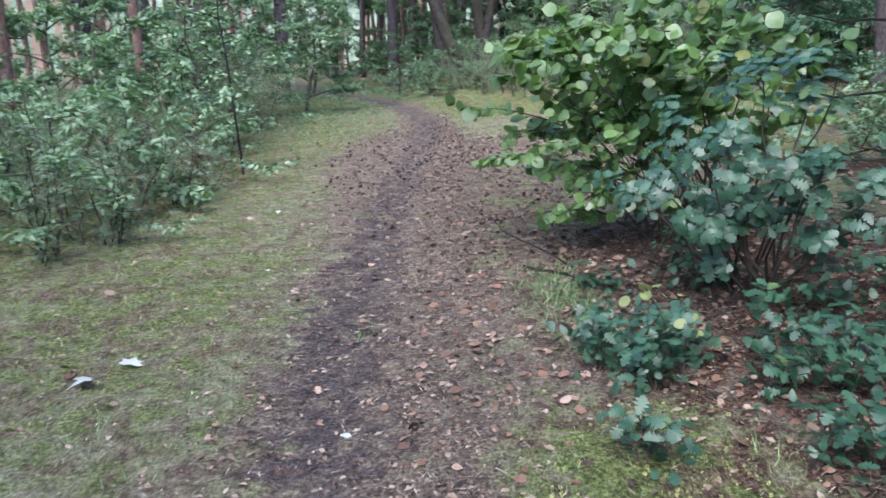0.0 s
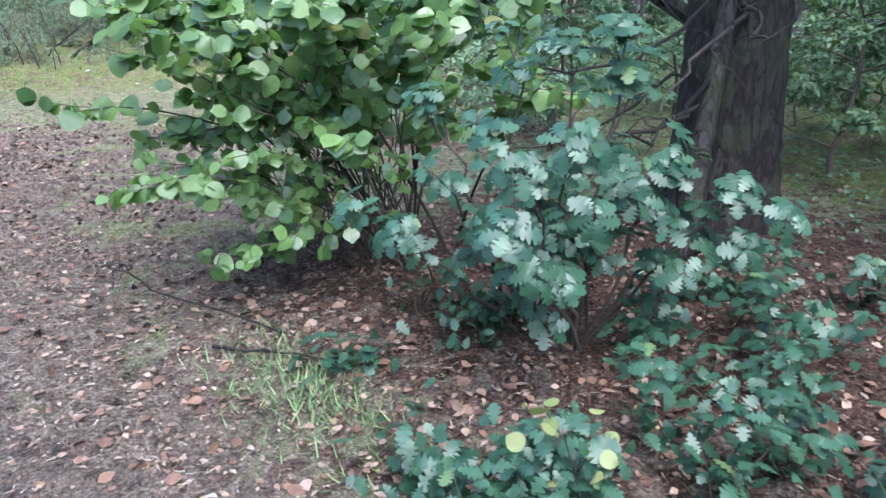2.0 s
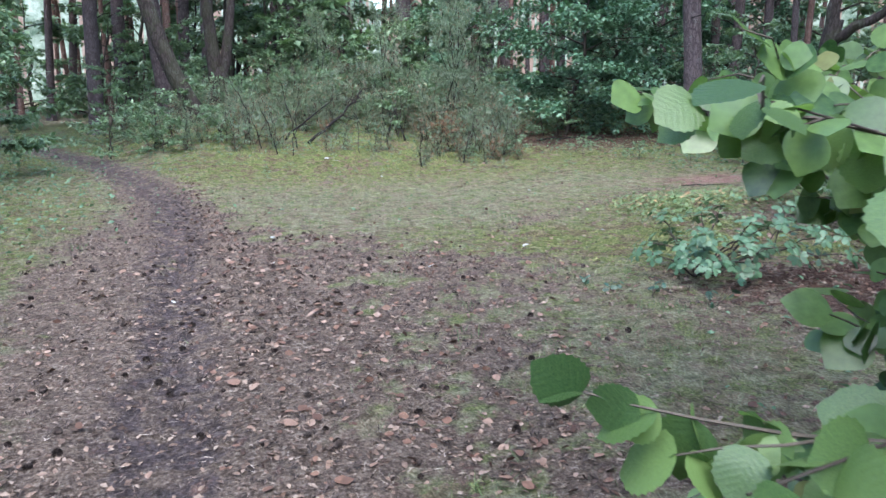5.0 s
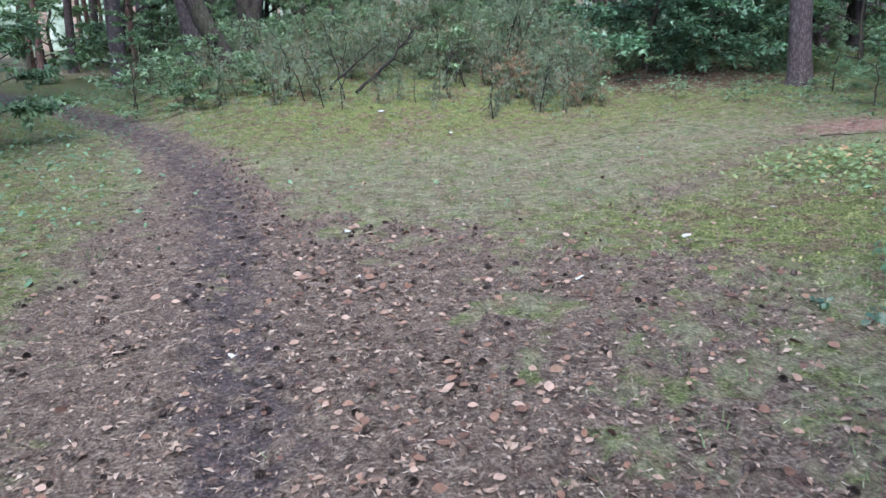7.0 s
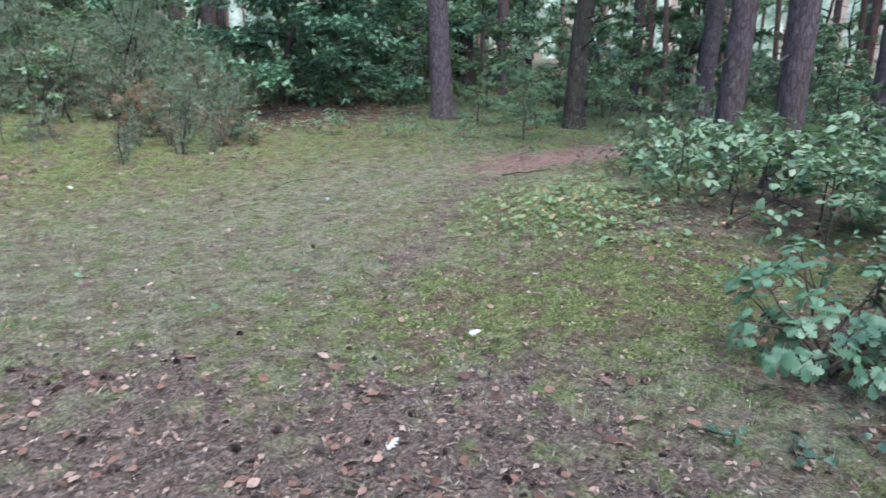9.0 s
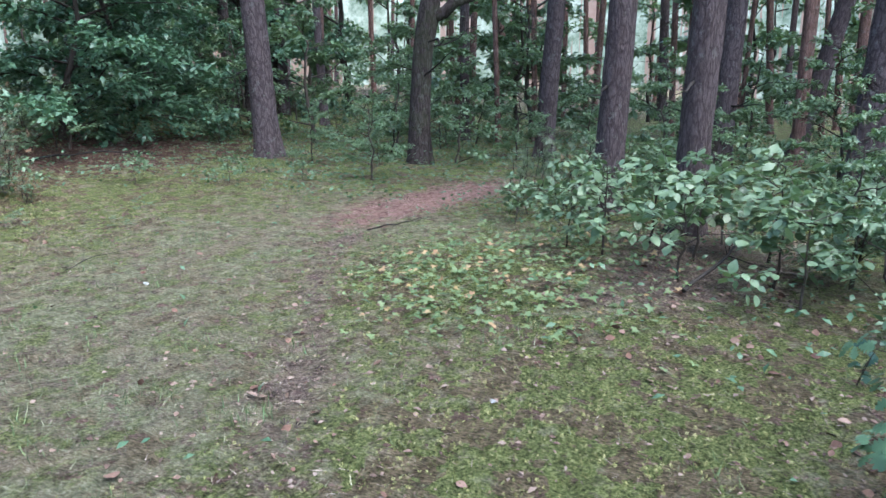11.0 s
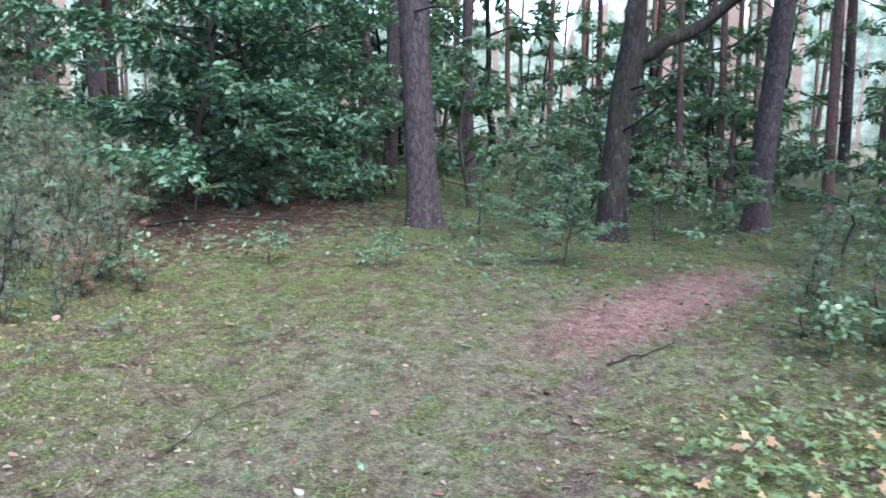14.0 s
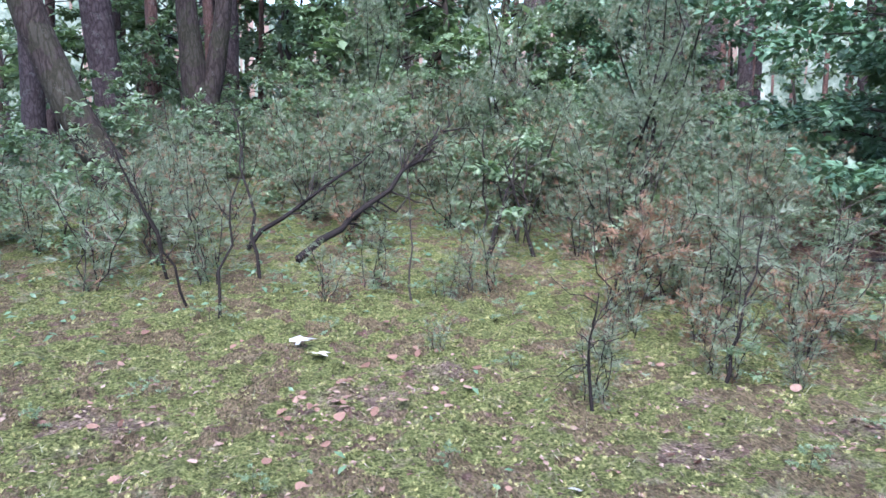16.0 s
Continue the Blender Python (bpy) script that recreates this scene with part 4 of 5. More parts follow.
JUNIPER = [make_juniper(101 + i, 1.3, 0.82, 1050, (0.10, 0.16, 0.28, 0.12)[i]) for i in range(4)]
SAPLING = [make_sapling(201 + i, 3.4, 1.5, 3200, M_UNDER, SMALL, 0.13, "understory_tree", "young broadleaf tree with tiers of green leaves in the wood", "understory trees") for i in range(4)]
DARK = [make_sapling(301 + i, 4.6, 2.2, 12500, M_DARKLEAF, SMALL, 0.132, "low_crowned_tree", "dense dark green broadleaf tree with leaves down to the ground", "dark low trees", 0.02, 34, (-0.14, 0.28), 8) for i in range(2)]
FAR = [make_sapling(251 + i, 6.0, 2.4, 1300, M_UNDER, SMALL, 0.26, "far_understory_tree", "leafy green young tree far back in the wood", "far understory trees", 0.05, 9, (0.05, 0.45), 4) for i in range(3)]
LOW = [make_sapling(271 + i, 0.75, 0.6, 520, (M_UNDER, M_PALE, M_UNDER)[i], SMALL, 0.065, "low_shrub", "low leafy green shrub on the shaded forest floor", "low shrubs", 0.05, 7, (0.05, 0.45), 3) for i in range(3)]
PALE = [make_sapling(401 + i, 0.85, 0.62, 210, M_PALE, OVAL, 0.11, "pale_sapling", "small pale green sapling on the forest floor", "pale saplings", 0.25, 9) for i in range(3)]


def understory():
    rng = np.random.default_rng(9)
    spots = []
    # thicket beyond the clearing
    for k in range(74):
        x = rng.uniform(-1.2, 7.6)
        y = (24.2 if x < 1.5 else 22.2 if x < 5.2 else 20.3) + rng.random() ** 1.2 * 4.5
        spots.append((x, y, rng.uniform(0, 360), rng.uniform(0.6, 1.15) * (0.58 if x < 2.8 else 1.0) + 0.02 * (y - 20)))
    for x, y, s in [(2.0, 20.9, 0.75), (1.55, 21.6, 0.8), (3.3, 21.9, 0.9), (4.3, 21.9, 0.85), (5.3, 20.9, 0.8), (0.6, 21.2, 0.55), (-0.2, 21.6, 0.6), (1.1, 22.4, 0.7), (0.2, 22.6, 0.6), (2.9, 22.4, 1.0), (5.6, 19.4, 0.7), (6.1, 19.8, 0.85)]:
        spots.append((x, y, rng.uniform(0, 360), s))
    # bank beside the trail at the start
    for k in range(34):
        y = rng.uniform(5.4, 15.5)
        x = -2.75 - rng.random() ** 1.2 * 5.0 - 0.06 * (y - 5)
        spots.append((x, y, rng.uniform(0, 360), rng.uniform(0.5, 1.15)))
    plant(JUNIPER, spots)
    spots = [(-3.15, 18.2, 10, 0.95), (-5.2, 11.2, 20, 0.8), (-4.6, 16.0, 75, 0.9), (-5.3, 22.8, 130, 0.9), (-6.8, 16.5, 140, 1.0), (0.1, 28.5, 77, 0.7), (-0.2, 23.2, 40, 0.30), (2.9, 27.6, 15, 0.8), (4.9, 27.3, 215, 0.9), (7.9, 24.3, 60, 0.6), (3.1, 24.2, 300, 0.42), (5.6, 22.6, 12, 0.36), (13.6, 15.4, 33, 0.4), (13.2, 21.0, 150, 0.7), (-4.3, 14.0, 60, 0.6), (-4.7, 17.5, 100, 0.9), (-4.3, 12.5, 0, 0.7), (-5.6, 9.5, 200, 0.75), (-6.5, 13.5, 40, 0.9), (-4.5, 7.2, 30, 0.5),
             (-4.2, 26.0, 30, 1.0), (-1.9, 32.0, 30, 1.1), (1.0, 28.8, 30, 0.8), (3.4, 29.0, 80, 0.9), (5.8, 30.0, 130, 1.0), (0.3, 24.6, 10, 0.42), (2.6, 25.3, 70, 0.42), (4.4, 24.4, 140, 0.55), (6.0, 25.6, 30, 0.7), (3.6, 26.8, 99, 0.75), (5.2, 23.2, 200, 0.4), (1.6, 23.4, 60, 0.34), (-0.9, 25.2, 160, 0.5), (7.0, 26.5, 20, 0.8), (9.6, 15.9, 10, 0.32), (10.3, 17.4, 10, 0.26),
             (13.0, 19.3, 90, 0.9), (12.5, 17.2, 40, 0.5), (14.5, 17.8, 10, 0.8), (16.3, 18.6, 50, 1.0), (17.5, 16.2, 80, 0.9), (19.5, 17.0, 120, 1.0), (12.2, 13.7, 20, 0.4), (13.8, 12.9, 10, 0.55),
             (15.8, 13.2, 40, 0.6), (17.5, 12.0, 0, 0.7), (11.8, 12.1, 70, 0.45), (13.0, 10.3, 70, 0.6), (15.0, 9.5, 20, 0.8), (10.4, 10.2, 20, 0.42), (9.8, 9.3, 120, 0.5), (11.8, 8.2, 120, 0.6),
             (4.9, 7.6, 30, 0.55), (6.4, 6.2, 20, 0.7), (7.8, 8.4, 200, 0.6), (6.2, 3.9, 20, 0.7), (8.5, 5.5, 90, 0.9), (5.6, 1.9, 90, 0.7), (10.5, 6.5, 0, 0.8), (7.0, 10.2, 10, 0.36), (4.9, 0.2, 40, 0.9), (6.8, -0.8, 80, 1.0), (8.8, 2.4, 10, 1.1), (7.2, 4.4, 60, 0.9), (11.0, 3.4, 90, 1.2), (9.4, 7.4, 0, 0.8), (5.9, 5.2, 120, 0.6), (12.6, 6.0, 10, 1.1), (5.4, 8.6, 10, 0.5)]
    plant(SAPLING, spots)
    spots = []
    for k in range(95):
        while True:
            x, y = rng.uniform(-24, 48), rng.uniform(2, 56)
            d = math.hypot(x - 3, y - 10)
            if free_of_clearing(x, y) and (y > 25 or x > 16.5 or x < -6) and d > 15:
                break
        spots.append((x, y, rng.uniform(0, 360), rng.uniform(0.75, 1.35)))
    for k in range(12):
        spots.append((rng.uniform(-6, 15), rng.uniform(35, 46), rng.uniform(0, 360), rng.uniform(0.9, 1.4)))
    # unseen trees added as wood behind the walk, to block light from the low sky
    for x, y in [(-5.5, 1.5), (-6.5, -1.5), (-4.2, -3.5), (-2.4, -6.0), (0.4, -7.0), (2.6, -5.2), (4.6, -3.8), (-8.5, 2.5), (-7.5, -5.0), (6.8, -5.5), (1.6, -10.0), (-4.5, -9.0)]:
        spots.append((x, y, rng.uniform(0, 360), rng.uniform(0.9, 1.2)))
    plant(FAR, spots)
    spots = []
    for k in range(58):
        x = rng.uniform(-1.4, 9.2)
        spots.append((x, (22.4 if 1.5 < x < 4.4 else 20.1) + 0.12 * abs(x - 3) + rng.random() * 3.5, rng.uniform(0, 360), rng.uniform(0.6, 1.6)))
    for k in range(80):
        y = rng.uniform(5.3, 17)
        spots.append((-2.6 - rng.random() ** 1.4 * 5 - 0.06 * (y - 5), y, rng.uniform(0, 360), rng.uniform(0.6, 1.7)))
    for k in range(30):
        spots.append((rng.uniform(0.3, 8.5), rng.uniform(22.5, 29), rng.uniform(0, 360), rng.uniform(0.7, 1.7)))
    for k in range(46):
        while True:
            x, y = rng.uniform(5.5, 17), rng.uniform(6, 21.5)
            side = float(off_line(SIDE_TRAIL, np.array(x), np.array(y)))
            if side > 0.9 and (y > 15.5 and x > 9.5 or y < 13.5 and x > 7.2 or y < 10.5) and not (x < 9.5 and y > 13):
                break
        spots.append((x, y, rng.uniform(0, 360), rng.uniform(0.5, 1.5)))
    spots += [(2.11, 19.54, 0, 0.24), (3.74, 19.92, 70, 0.30), (3.28, 17.44, 140, 0.14), (1.88, 18.42, 210, 0.16), (5.14, 18.18, 280, 0.40), (1.42, 18.12, 350, 0.16), (4.16, 19.40, 420, 0.22), (2.45, 17.3, 20, 0.15), (4.75, 17.0, 50, 0.2), (5.5, 17.3, 130, 0.22), (3.9, 18.5, 60, 0.16), (1.3, 17.2, 310, 0.2), (2.9, 19.3, 100, 0.18), (3.4, 20.1, 190, 0.26), (2.6, 20.2, 250, 0.24), (5.9, 16.4, 15, 0.16), (6.6, 16.9, 200, 0.2)]
    plant(LOW, spots)
    # The last two are added out of view to shade the oak bushes.
    plant(DARK, [(9.35, 21.7, 0, 1.0), (11.2, 23.0, 90, 1.05), (12.8, 24.0, 40, 1.1), (16.8, 24.6, 140, 1.2), (8.3, 25.2, 200, 0.9), (6.2, -0.6, 20, 1.2), (3.6, -3.8, 110, 1.25)])
    plant(PALE, [(6.5, 11.9, 200, 0.8), (6.9, 11.3, 20, 0.9), (7.6, 12.4, 90, 0.75), (6.2, 10.5, 10, 0.8),
                 (8.0, 13.2, 50, 0.55), (7.0, 10.2, 210, 0.9), (6.3, 9.4, 10, 0.8), (5.0, 9.1, 70, 0.6), (7.6, 18.1, 0, 0.45), (6.3, 18.4, 120, 0.5), (3.4, 21.3, 60, 0.4), (-0.4, 21.2, 60, 0.6), (5.8, 20.7, 30, 0.7),
                 (-2.9, 6.6, 0, 0.5), (-3.6, 5.6, 80, 0.5), (8.3, 17.2, 10, 0.4), (9.0, 16.6, 10, 0.35),
                 (6.3, 11.3, 140, 0.8), (6.7, 12.25, 80, 0.6), (7.2, 11.7, 0, 0.9), (7.9, 11.2, 60, 0.9), (7.4, 10.8, 120, 1.0), (6.6, 10.7, 0, 0.9), (8.4, 12.4, 0, 0.7)])


understory()

# ---- shrubs beside the trail ----


def leaf_meshes(shape, name, mat, n=3, curl=1.0):
    """A few differently curled meshes of one leaf shape."""
    V, F = shape
    out = []
    for i in range(n):
        W = V.copy()
        W[:, 2] += (0.06 + 0.07 * i) * np.sin(V[:, 1] * (2.5 + i)) * 0.6 * curl + (0.05 * (i - 1)) * V[:, 0]
        W[:, 0] += 0.05 * (i - 1) * V[:, 1] ** 2
        out.append(mesh(name, W, F, mat, True))
    return out


LEAF_HAZEL, LEAF_OAK, LEAF_YELLOW = leaf_meshes(HAZEL, "leaf", M_HAZEL, curl=0.4), leaf_meshes(OAK, "leaf", M_OAK), leaf_meshes(HAZEL, "leaf", M_YELLOW, 2)
LEAF_COVER = leaf_meshes(MAPLE, "leaf", M_COVER)


def hang_leaves(rng, parent, meshes, pos, fwd, up, size, label=""):
    for p, R, s, k in zip(pos, turns(fwd, up), size, rng.integers(0, len(meshes), len(pos))):
        m = Matrix([[*(R[i] * s), p[i]] for i in range(3)] + [[0, 0, 0, 1]])
        part("leaf", meshes[k], parent, label, m=m)


def hazel():
    rng = np.random.default_rng(21)
    base = np.array([1.85, 5.55, float(height(np.array(1.85), np.array(5.55)))])
    t = thing("hazel_bush", base, "hazel bush with rounded green leaves leaning over the trail", "bush")
    tips = [(0.18, 5.60, 1.02), (0.35, 5.35, 1.30), (0.62, 5.55, 1.48), (0.72, 6.65, 1.56), (0.75, 5.75, 0.58), (0.85, 5.20, 0.55), (1.10, 4.75, 0.95), (0.70, 5.0, 0.85), (0.75, 6.35, 0.60),
            (1.05, 4.85, 1.50), (0.85, 5.55, 1.85), (1.35, 4.60, 1.75), (1.15, 5.9, 2.05), (1.7, 5.0, 2.2), (2.2, 4.8, 1.7), (2.7, 5.2, 1.5), (2.5, 5.9, 1.9), (1.3, 6.7, 1.9), (1.9, 6.8, 1.5), (1.0, 6.1, 1.1),
            (0.78, 5.5, 0.28), (0.95, 4.95, 0.45), (0.55, 5.75, 0.85), (0.5, 5.2, 0.75), (1.6, 4.85, 1.25), (0.5, 6.0, 1.55), (2.3, 6.5, 2.3), (1.5, 5.6, 2.5), (1.9, 4.4, 1.2), (1.75, 4.5, 2.0), (1.2, 5.2, 2.6), (2.0, 5.2, 3.0), (2.4, 5.7, 3.0), (1.6, 6.2, 3.1), (0.9, 5.9, 2.4), (1.3, 4.9, 2.3), (0.75, 5.3, 1.62), (0.95, 5.0, 1.72), (0.55, 5.6, 1.66), (1.1, 5.2, 1.9), (0.8, 5.8, 1.9), (1.3, 5.0, 2.05), (1.5, 5.4, 2.2), (0.9, 6.3, 1.7), (1.8, 5.2, 1.9), (0.45, 5.45, 1.42), (0.65, 5.15, 1.36), (0.91, 5.90, 1.44), (1.26, 5.86, 1.36), (1.60, 5.85, 1.45), (1.67, 5.77, 1.21), (1.23, 5.92, 1.12), (0.93, 6.01, 0.98), (1.57, 5.88, 1.03)]
    tips = [(x, y, z if z < 1.45 else 1.45 + (z - 1.45) * 0.28) for x, y, z in tips]
    lines, twigs = [], []
    for k, tip in enumerate(tips):
        b = np.array([rng.normal(0, 0.20), rng.normal(0, 0.20), -0.03])
        d = np.array(tip) - base
        L = bend(rng, b, d, 10, -0.10 - 0.06 * rng.random(), 0.018)
        part("stem", mesh("stem", *tube(L, np.linspace(0.011 if k % 4 == 0 else 0.005, 0.002, 10), 7), M_TWIG, True), t, "dark brown stem" if k < 3 else "")
        tw = side_twigs(rng, L, 9, 0.34, 0.35, 0.12)
        twigs += tw
        lines += tw + [L[5:]]
    part("branchwork", mesh("branchwork", *gather([tube(w, np.linspace(0.004, 0.0015, 5), 4) for w in twigs]), M_TWIG), t, "", "stuff")
    pos, fwd, up = leaf_arrays(rng, 3700, lines, 0.05, 0.8, 0.6, 0.5)
    up += np.array([-0.55, -0.6, 0])
    size = 0.058 + 0.062 * rng.random(len(pos))
    size *= np.where(pos[:, 2] < 0.8, 0.8, 1.0)
    reach = (pos + base) @ np.array([1.0, 0.35, -0.1])
    k = np.argsort(reach + rng.normal(0, 0.12, len(pos)))
    near, rest = k[:290], k[290:]
    hang_leaves(rng, t, LEAF_HAZEL, pos[near], fwd[near], up[near], size[near])
    part("foliage", mesh("foliage", *strew(HAZEL_SMALL, pos[rest], fwd[rest], up[rest], size[rest]), M_HAZEL_IN, True), t, "", "stuff")


def whorls(rng, tips, per, lean_to):
    """Leaves set like a rosette round each twig tip."""
    pos, fwd, up = [], [], []
    for p, d in tips:
        axis = unit(d + np.array([*lean_to, 0.9]))
        x = unit(np.cross(axis, rng.normal(0, 1, 3)))
        y = np.cross(axis, x)
        n = int(rng.integers(per - 2, per + 2))
        for k in range(n):
            a = 2 * math.pi * (k + rng.uniform(-0.25, 0.25)) / n
            f = x * math.cos(a) + y * math.sin(a) + axis * rng.uniform(-0.15, 0.35)
            pos.append(p + axis * rng.uniform(-0.025, 0.012))
            fwd.append(f)
            up.append(axis + rng.normal(0, 0.18, 3))
    return np.array(pos), unit(np.array(fwd)), np.array(up)


def oak_bush(seed, at, tips, per, n_near, size, label, toward, n_twigs=6, leaves=None, inner=None):
    rng = np.random.default_rng(seed)
    base = np.array([*at, float(height(np.array(at[0]), np.array(at[1])))])
    t = thing("oak_sapling", base, label, "bush", "oak saplings")
    twigs, ends = [], []
    for tip in tips:
        L = bend(rng, (rng.normal(0, 0.05), rng.normal(0, 0.05), -0.03), np.array(tip) - base, 8, -0.06, 0.03)
        part("stem", mesh("stem", *tube(L, np.linspace(0.010, 0.003, 8), 6), M_TWIG, True), t)
        tw = side_twigs(rng, L, n_twigs, 0.21, 0.35)
        twigs += tw
        ends += [(w[-1], unit(w[-1] - w[-2])) for w in tw + [L]]
    part("branchwork", mesh("branchwork", *gather([tube(w, np.linspace(0.003, 0.0012, 5), 4) for w in twigs]), M_TWIG), t, "", "stuff")
    pos, fwd, up = whorls(rng, ends, per, toward)
    n = len(pos)
    s = rng.uniform(0.75, 1.2, n) * size
    k = np.argsort((pos @ -np.array([*toward, 0.0])) + rng.normal(0, 0.15, n))
    near, rest = k[:n_near], k[n_near:]
    hang_leaves(rng, t, leaves or LEAF_OAK, pos[near], fwd[near], up[near], s[near])
    if len(rest):
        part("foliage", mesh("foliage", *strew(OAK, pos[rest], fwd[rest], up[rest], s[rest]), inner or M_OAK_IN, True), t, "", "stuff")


hazel()
oak_bush(61, (1.78, 3.95), [(1.15, 3.78, 1.09), (1.20, 3.66, 0.97), (1.05, 3.60, 0.80), (1.32, 3.60, 1.05), (1.62, 3.62, 0.88), (1.80, 3.55, 0.93), (1.98, 3.42, 0.82), (2.12, 3.30, 0.76), (1.61, 3.9, 1.36), (1.80, 3.8, 1.40)],
         8, 290, 0.085, "young oak with glossy blue-green lobed leaves beside the trail", (-0.35, -0.3), 7)
oak_bush(63, (1.72, 4.25), [(1.18, 4.10, 0.86), (0.98, 4.35, 0.72), (1.30, 4.40, 1.10), (1.50, 4.15, 1.40), (2.0, 3.9, 1.3), (1.6, 4.0, 0.8), (2.2, 4.2, 0.9)],
         7, 200, 0.085, "young oak with dull blue-green lobed leaves under the hazel", (-0.3, -0.3), 7)
oak_bush(62, (3.65, 9.78), [(3.45, 10.08, 0.42), (3.75, 9.95, 0.48), (3.40, 9.55, 0.34), (3.20, 9.80, 0.20), (3.35, 10.1, 0.25), (3.3, 9.4, 0.2), (3.6, 10.2, 0.3), (4.05, 9.60, 0.50), (3.65, 9.35, 0.40), (4.2, 9.3, 0.45), (3.9, 9.1, 0.35), (4.4, 9.6, 0.5), (4.5, 9.2, 0.4), (4.3, 8.9, 0.3), (4.7, 9.4, 0.55), (4.1, 10.1, 0.5)],
         7, 210, 0.075, "low oak sapling with pale green lobed leaves on the moss", (-0.25, -0.05), 6, leaf_meshes(OAK, "leaf", M_OAK_PALE), M_OAK_PALE_IN)


def seedlings():
    """Low oak seedlings that stand apart on the litter."""
    rng = np.random.default_rng(23)
    spots = [(0.72, 3.28, 0.28), (1.10, 3.28, 0.34), (1.50, 3.25, 0.35), (1.98, 3.75, 0.36), (1.66, 2.95, 0.34), (1.38, 2.48, 0.22), (1.52, 2.22, 0.22),
             (0.74, 3.6, 0.24), (0.9, 3.02, 0.26), (1.85, 3.32, 0.28), (1.85, 2.6, 0.3), (2.72, 3.85, 0.26), (2.6, 3.3, 0.3), (1.55, 4.15, 0.2), (0.9, 4.35, 0.2), (3.1, 4.2, 0.25), (3.3, 3.5, 0.3), (2.2, 2.8, 0.3),
             (1.45, 4.7, 0.28), (2.3, 4.6, 0.3), (2.9, 9.4, 0.14), (2.72, 9.62, 0.10), (2.66, 9.98, 0.08), (4.6, 9.5, 0.3), (5.0, 10.2, 0.25), (3.1, 9.0, 0.2), (0.7, 0.9, 0.2), (1.1, 1.6, 0.25), (1.9, 1.7, 0.3)]
    extra = np.random.default_rng(24)
    spots += [(1.02, 3.3, 0.28), (0.85, 3.2, 0.26), (1.72, 3.0, 0.34), (2.2, 3.3, 0.35), (2.4, 3.65, 0.32), (2.55, 3.95, 0.28), (2.05, 3.1, 0.34), (1.3, 2.9, 0.28)]
    while len(spots) < 40:
        x, y = extra.uniform(0.65, 3.0), extra.uniform(1.5, 4.6)
        if all((x - a) ** 2 + (y - b) ** 2 > 0.05 for a, b, c in spots) and x > 0.62 + 0.12 * abs(y - 3):
            spots.append((x, y, extra.uniform(0.15, 0.30)))
    for i, (x, y, h) in enumerate(spots):
        z = float(height(np.array(x), np.array(y)))
        t = thing("oak_seedling", (x, y, z), "knee-low oak seedling with lobed blue-green leaves on leaf litter", "seedling", "oak seedlings")
        lines = []
        for j in range(2):
            L = bend(rng, (0, 0, -0.01), (rng.normal(0, 0.12), rng.normal(0, 0.12), h * rng.uniform(0.6, 1.05)), 5, 0, 0.04)
            part("stem", mesh("stem", *tube(L, np.linspace(0.0035, 0.0015, 5), 5), M_TWIG, True), t)
            lines.append(L)
        ends = [(L[-1], unit(L[-1] - L[-2])) for L in lines] + [(L[2], unit(rng.normal(0, 1, 3)) * (1, 1, 0.2)) for L in lines[:2]]
        pos, fwd, up = whorls(rng, ends, 5, (-0.2, -0.25))
        n = len(pos)
        hang_leaves(rng, t, LEAF_OAK, pos[::2] if y > 4.6 or y < 2 else pos, fwd[::2] if y > 4.6 or y < 2 else fwd, up[::2] if y > 4.6 or y < 2 else up, rng.uniform(0.06, 0.10, n) * min(1.0, 0.35 + 3 * h))
        if y < 4.8 and x > 0.6:
            q = np.repeat(pos, 3, 0) * (1, 1, 0.8) + rng.normal(0, 0.085, (3 * n, 3)) * (1, 1, 0.5)
            q[:, 2] = np.maximum(q[:, 2], 0.03)
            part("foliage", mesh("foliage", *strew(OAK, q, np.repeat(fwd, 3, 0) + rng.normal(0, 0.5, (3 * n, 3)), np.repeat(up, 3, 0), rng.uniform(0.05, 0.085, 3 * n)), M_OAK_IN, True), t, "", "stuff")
    z = float(height(np.array(1.05), np.array(3.12)))
    t = thing("yellowing_seedling", (1.05, 3.12, z), "small seedling with yellowing leaves among the oaks", "seedling")
    lines = [bend(rng, (0, 0, -0.01), (rng.normal(0, 0.08), rng.normal(0, 0.08), 0.42), 5, 0, 0.03) for j in range(2)]
    for L in lines:
        part("stem", mesh("stem", *tube(L, np.linspace(0.004, 0.002, 5), 5), M_TWIG, True), t)
    pos, fwd, up = leaf_arrays(rng, 15, lines, 0.4, 1.2, 0.4, 0.2)
    hang_leaves(rng, t, LEAF_YELLOW, pos + rng.normal(0, 0.05, pos.shape) * (1, 1, 0.5), fwd, up + np.array([-0.3, -0.4, 0]), rng.uniform(0.035, 0.065, 15))


seedlings()


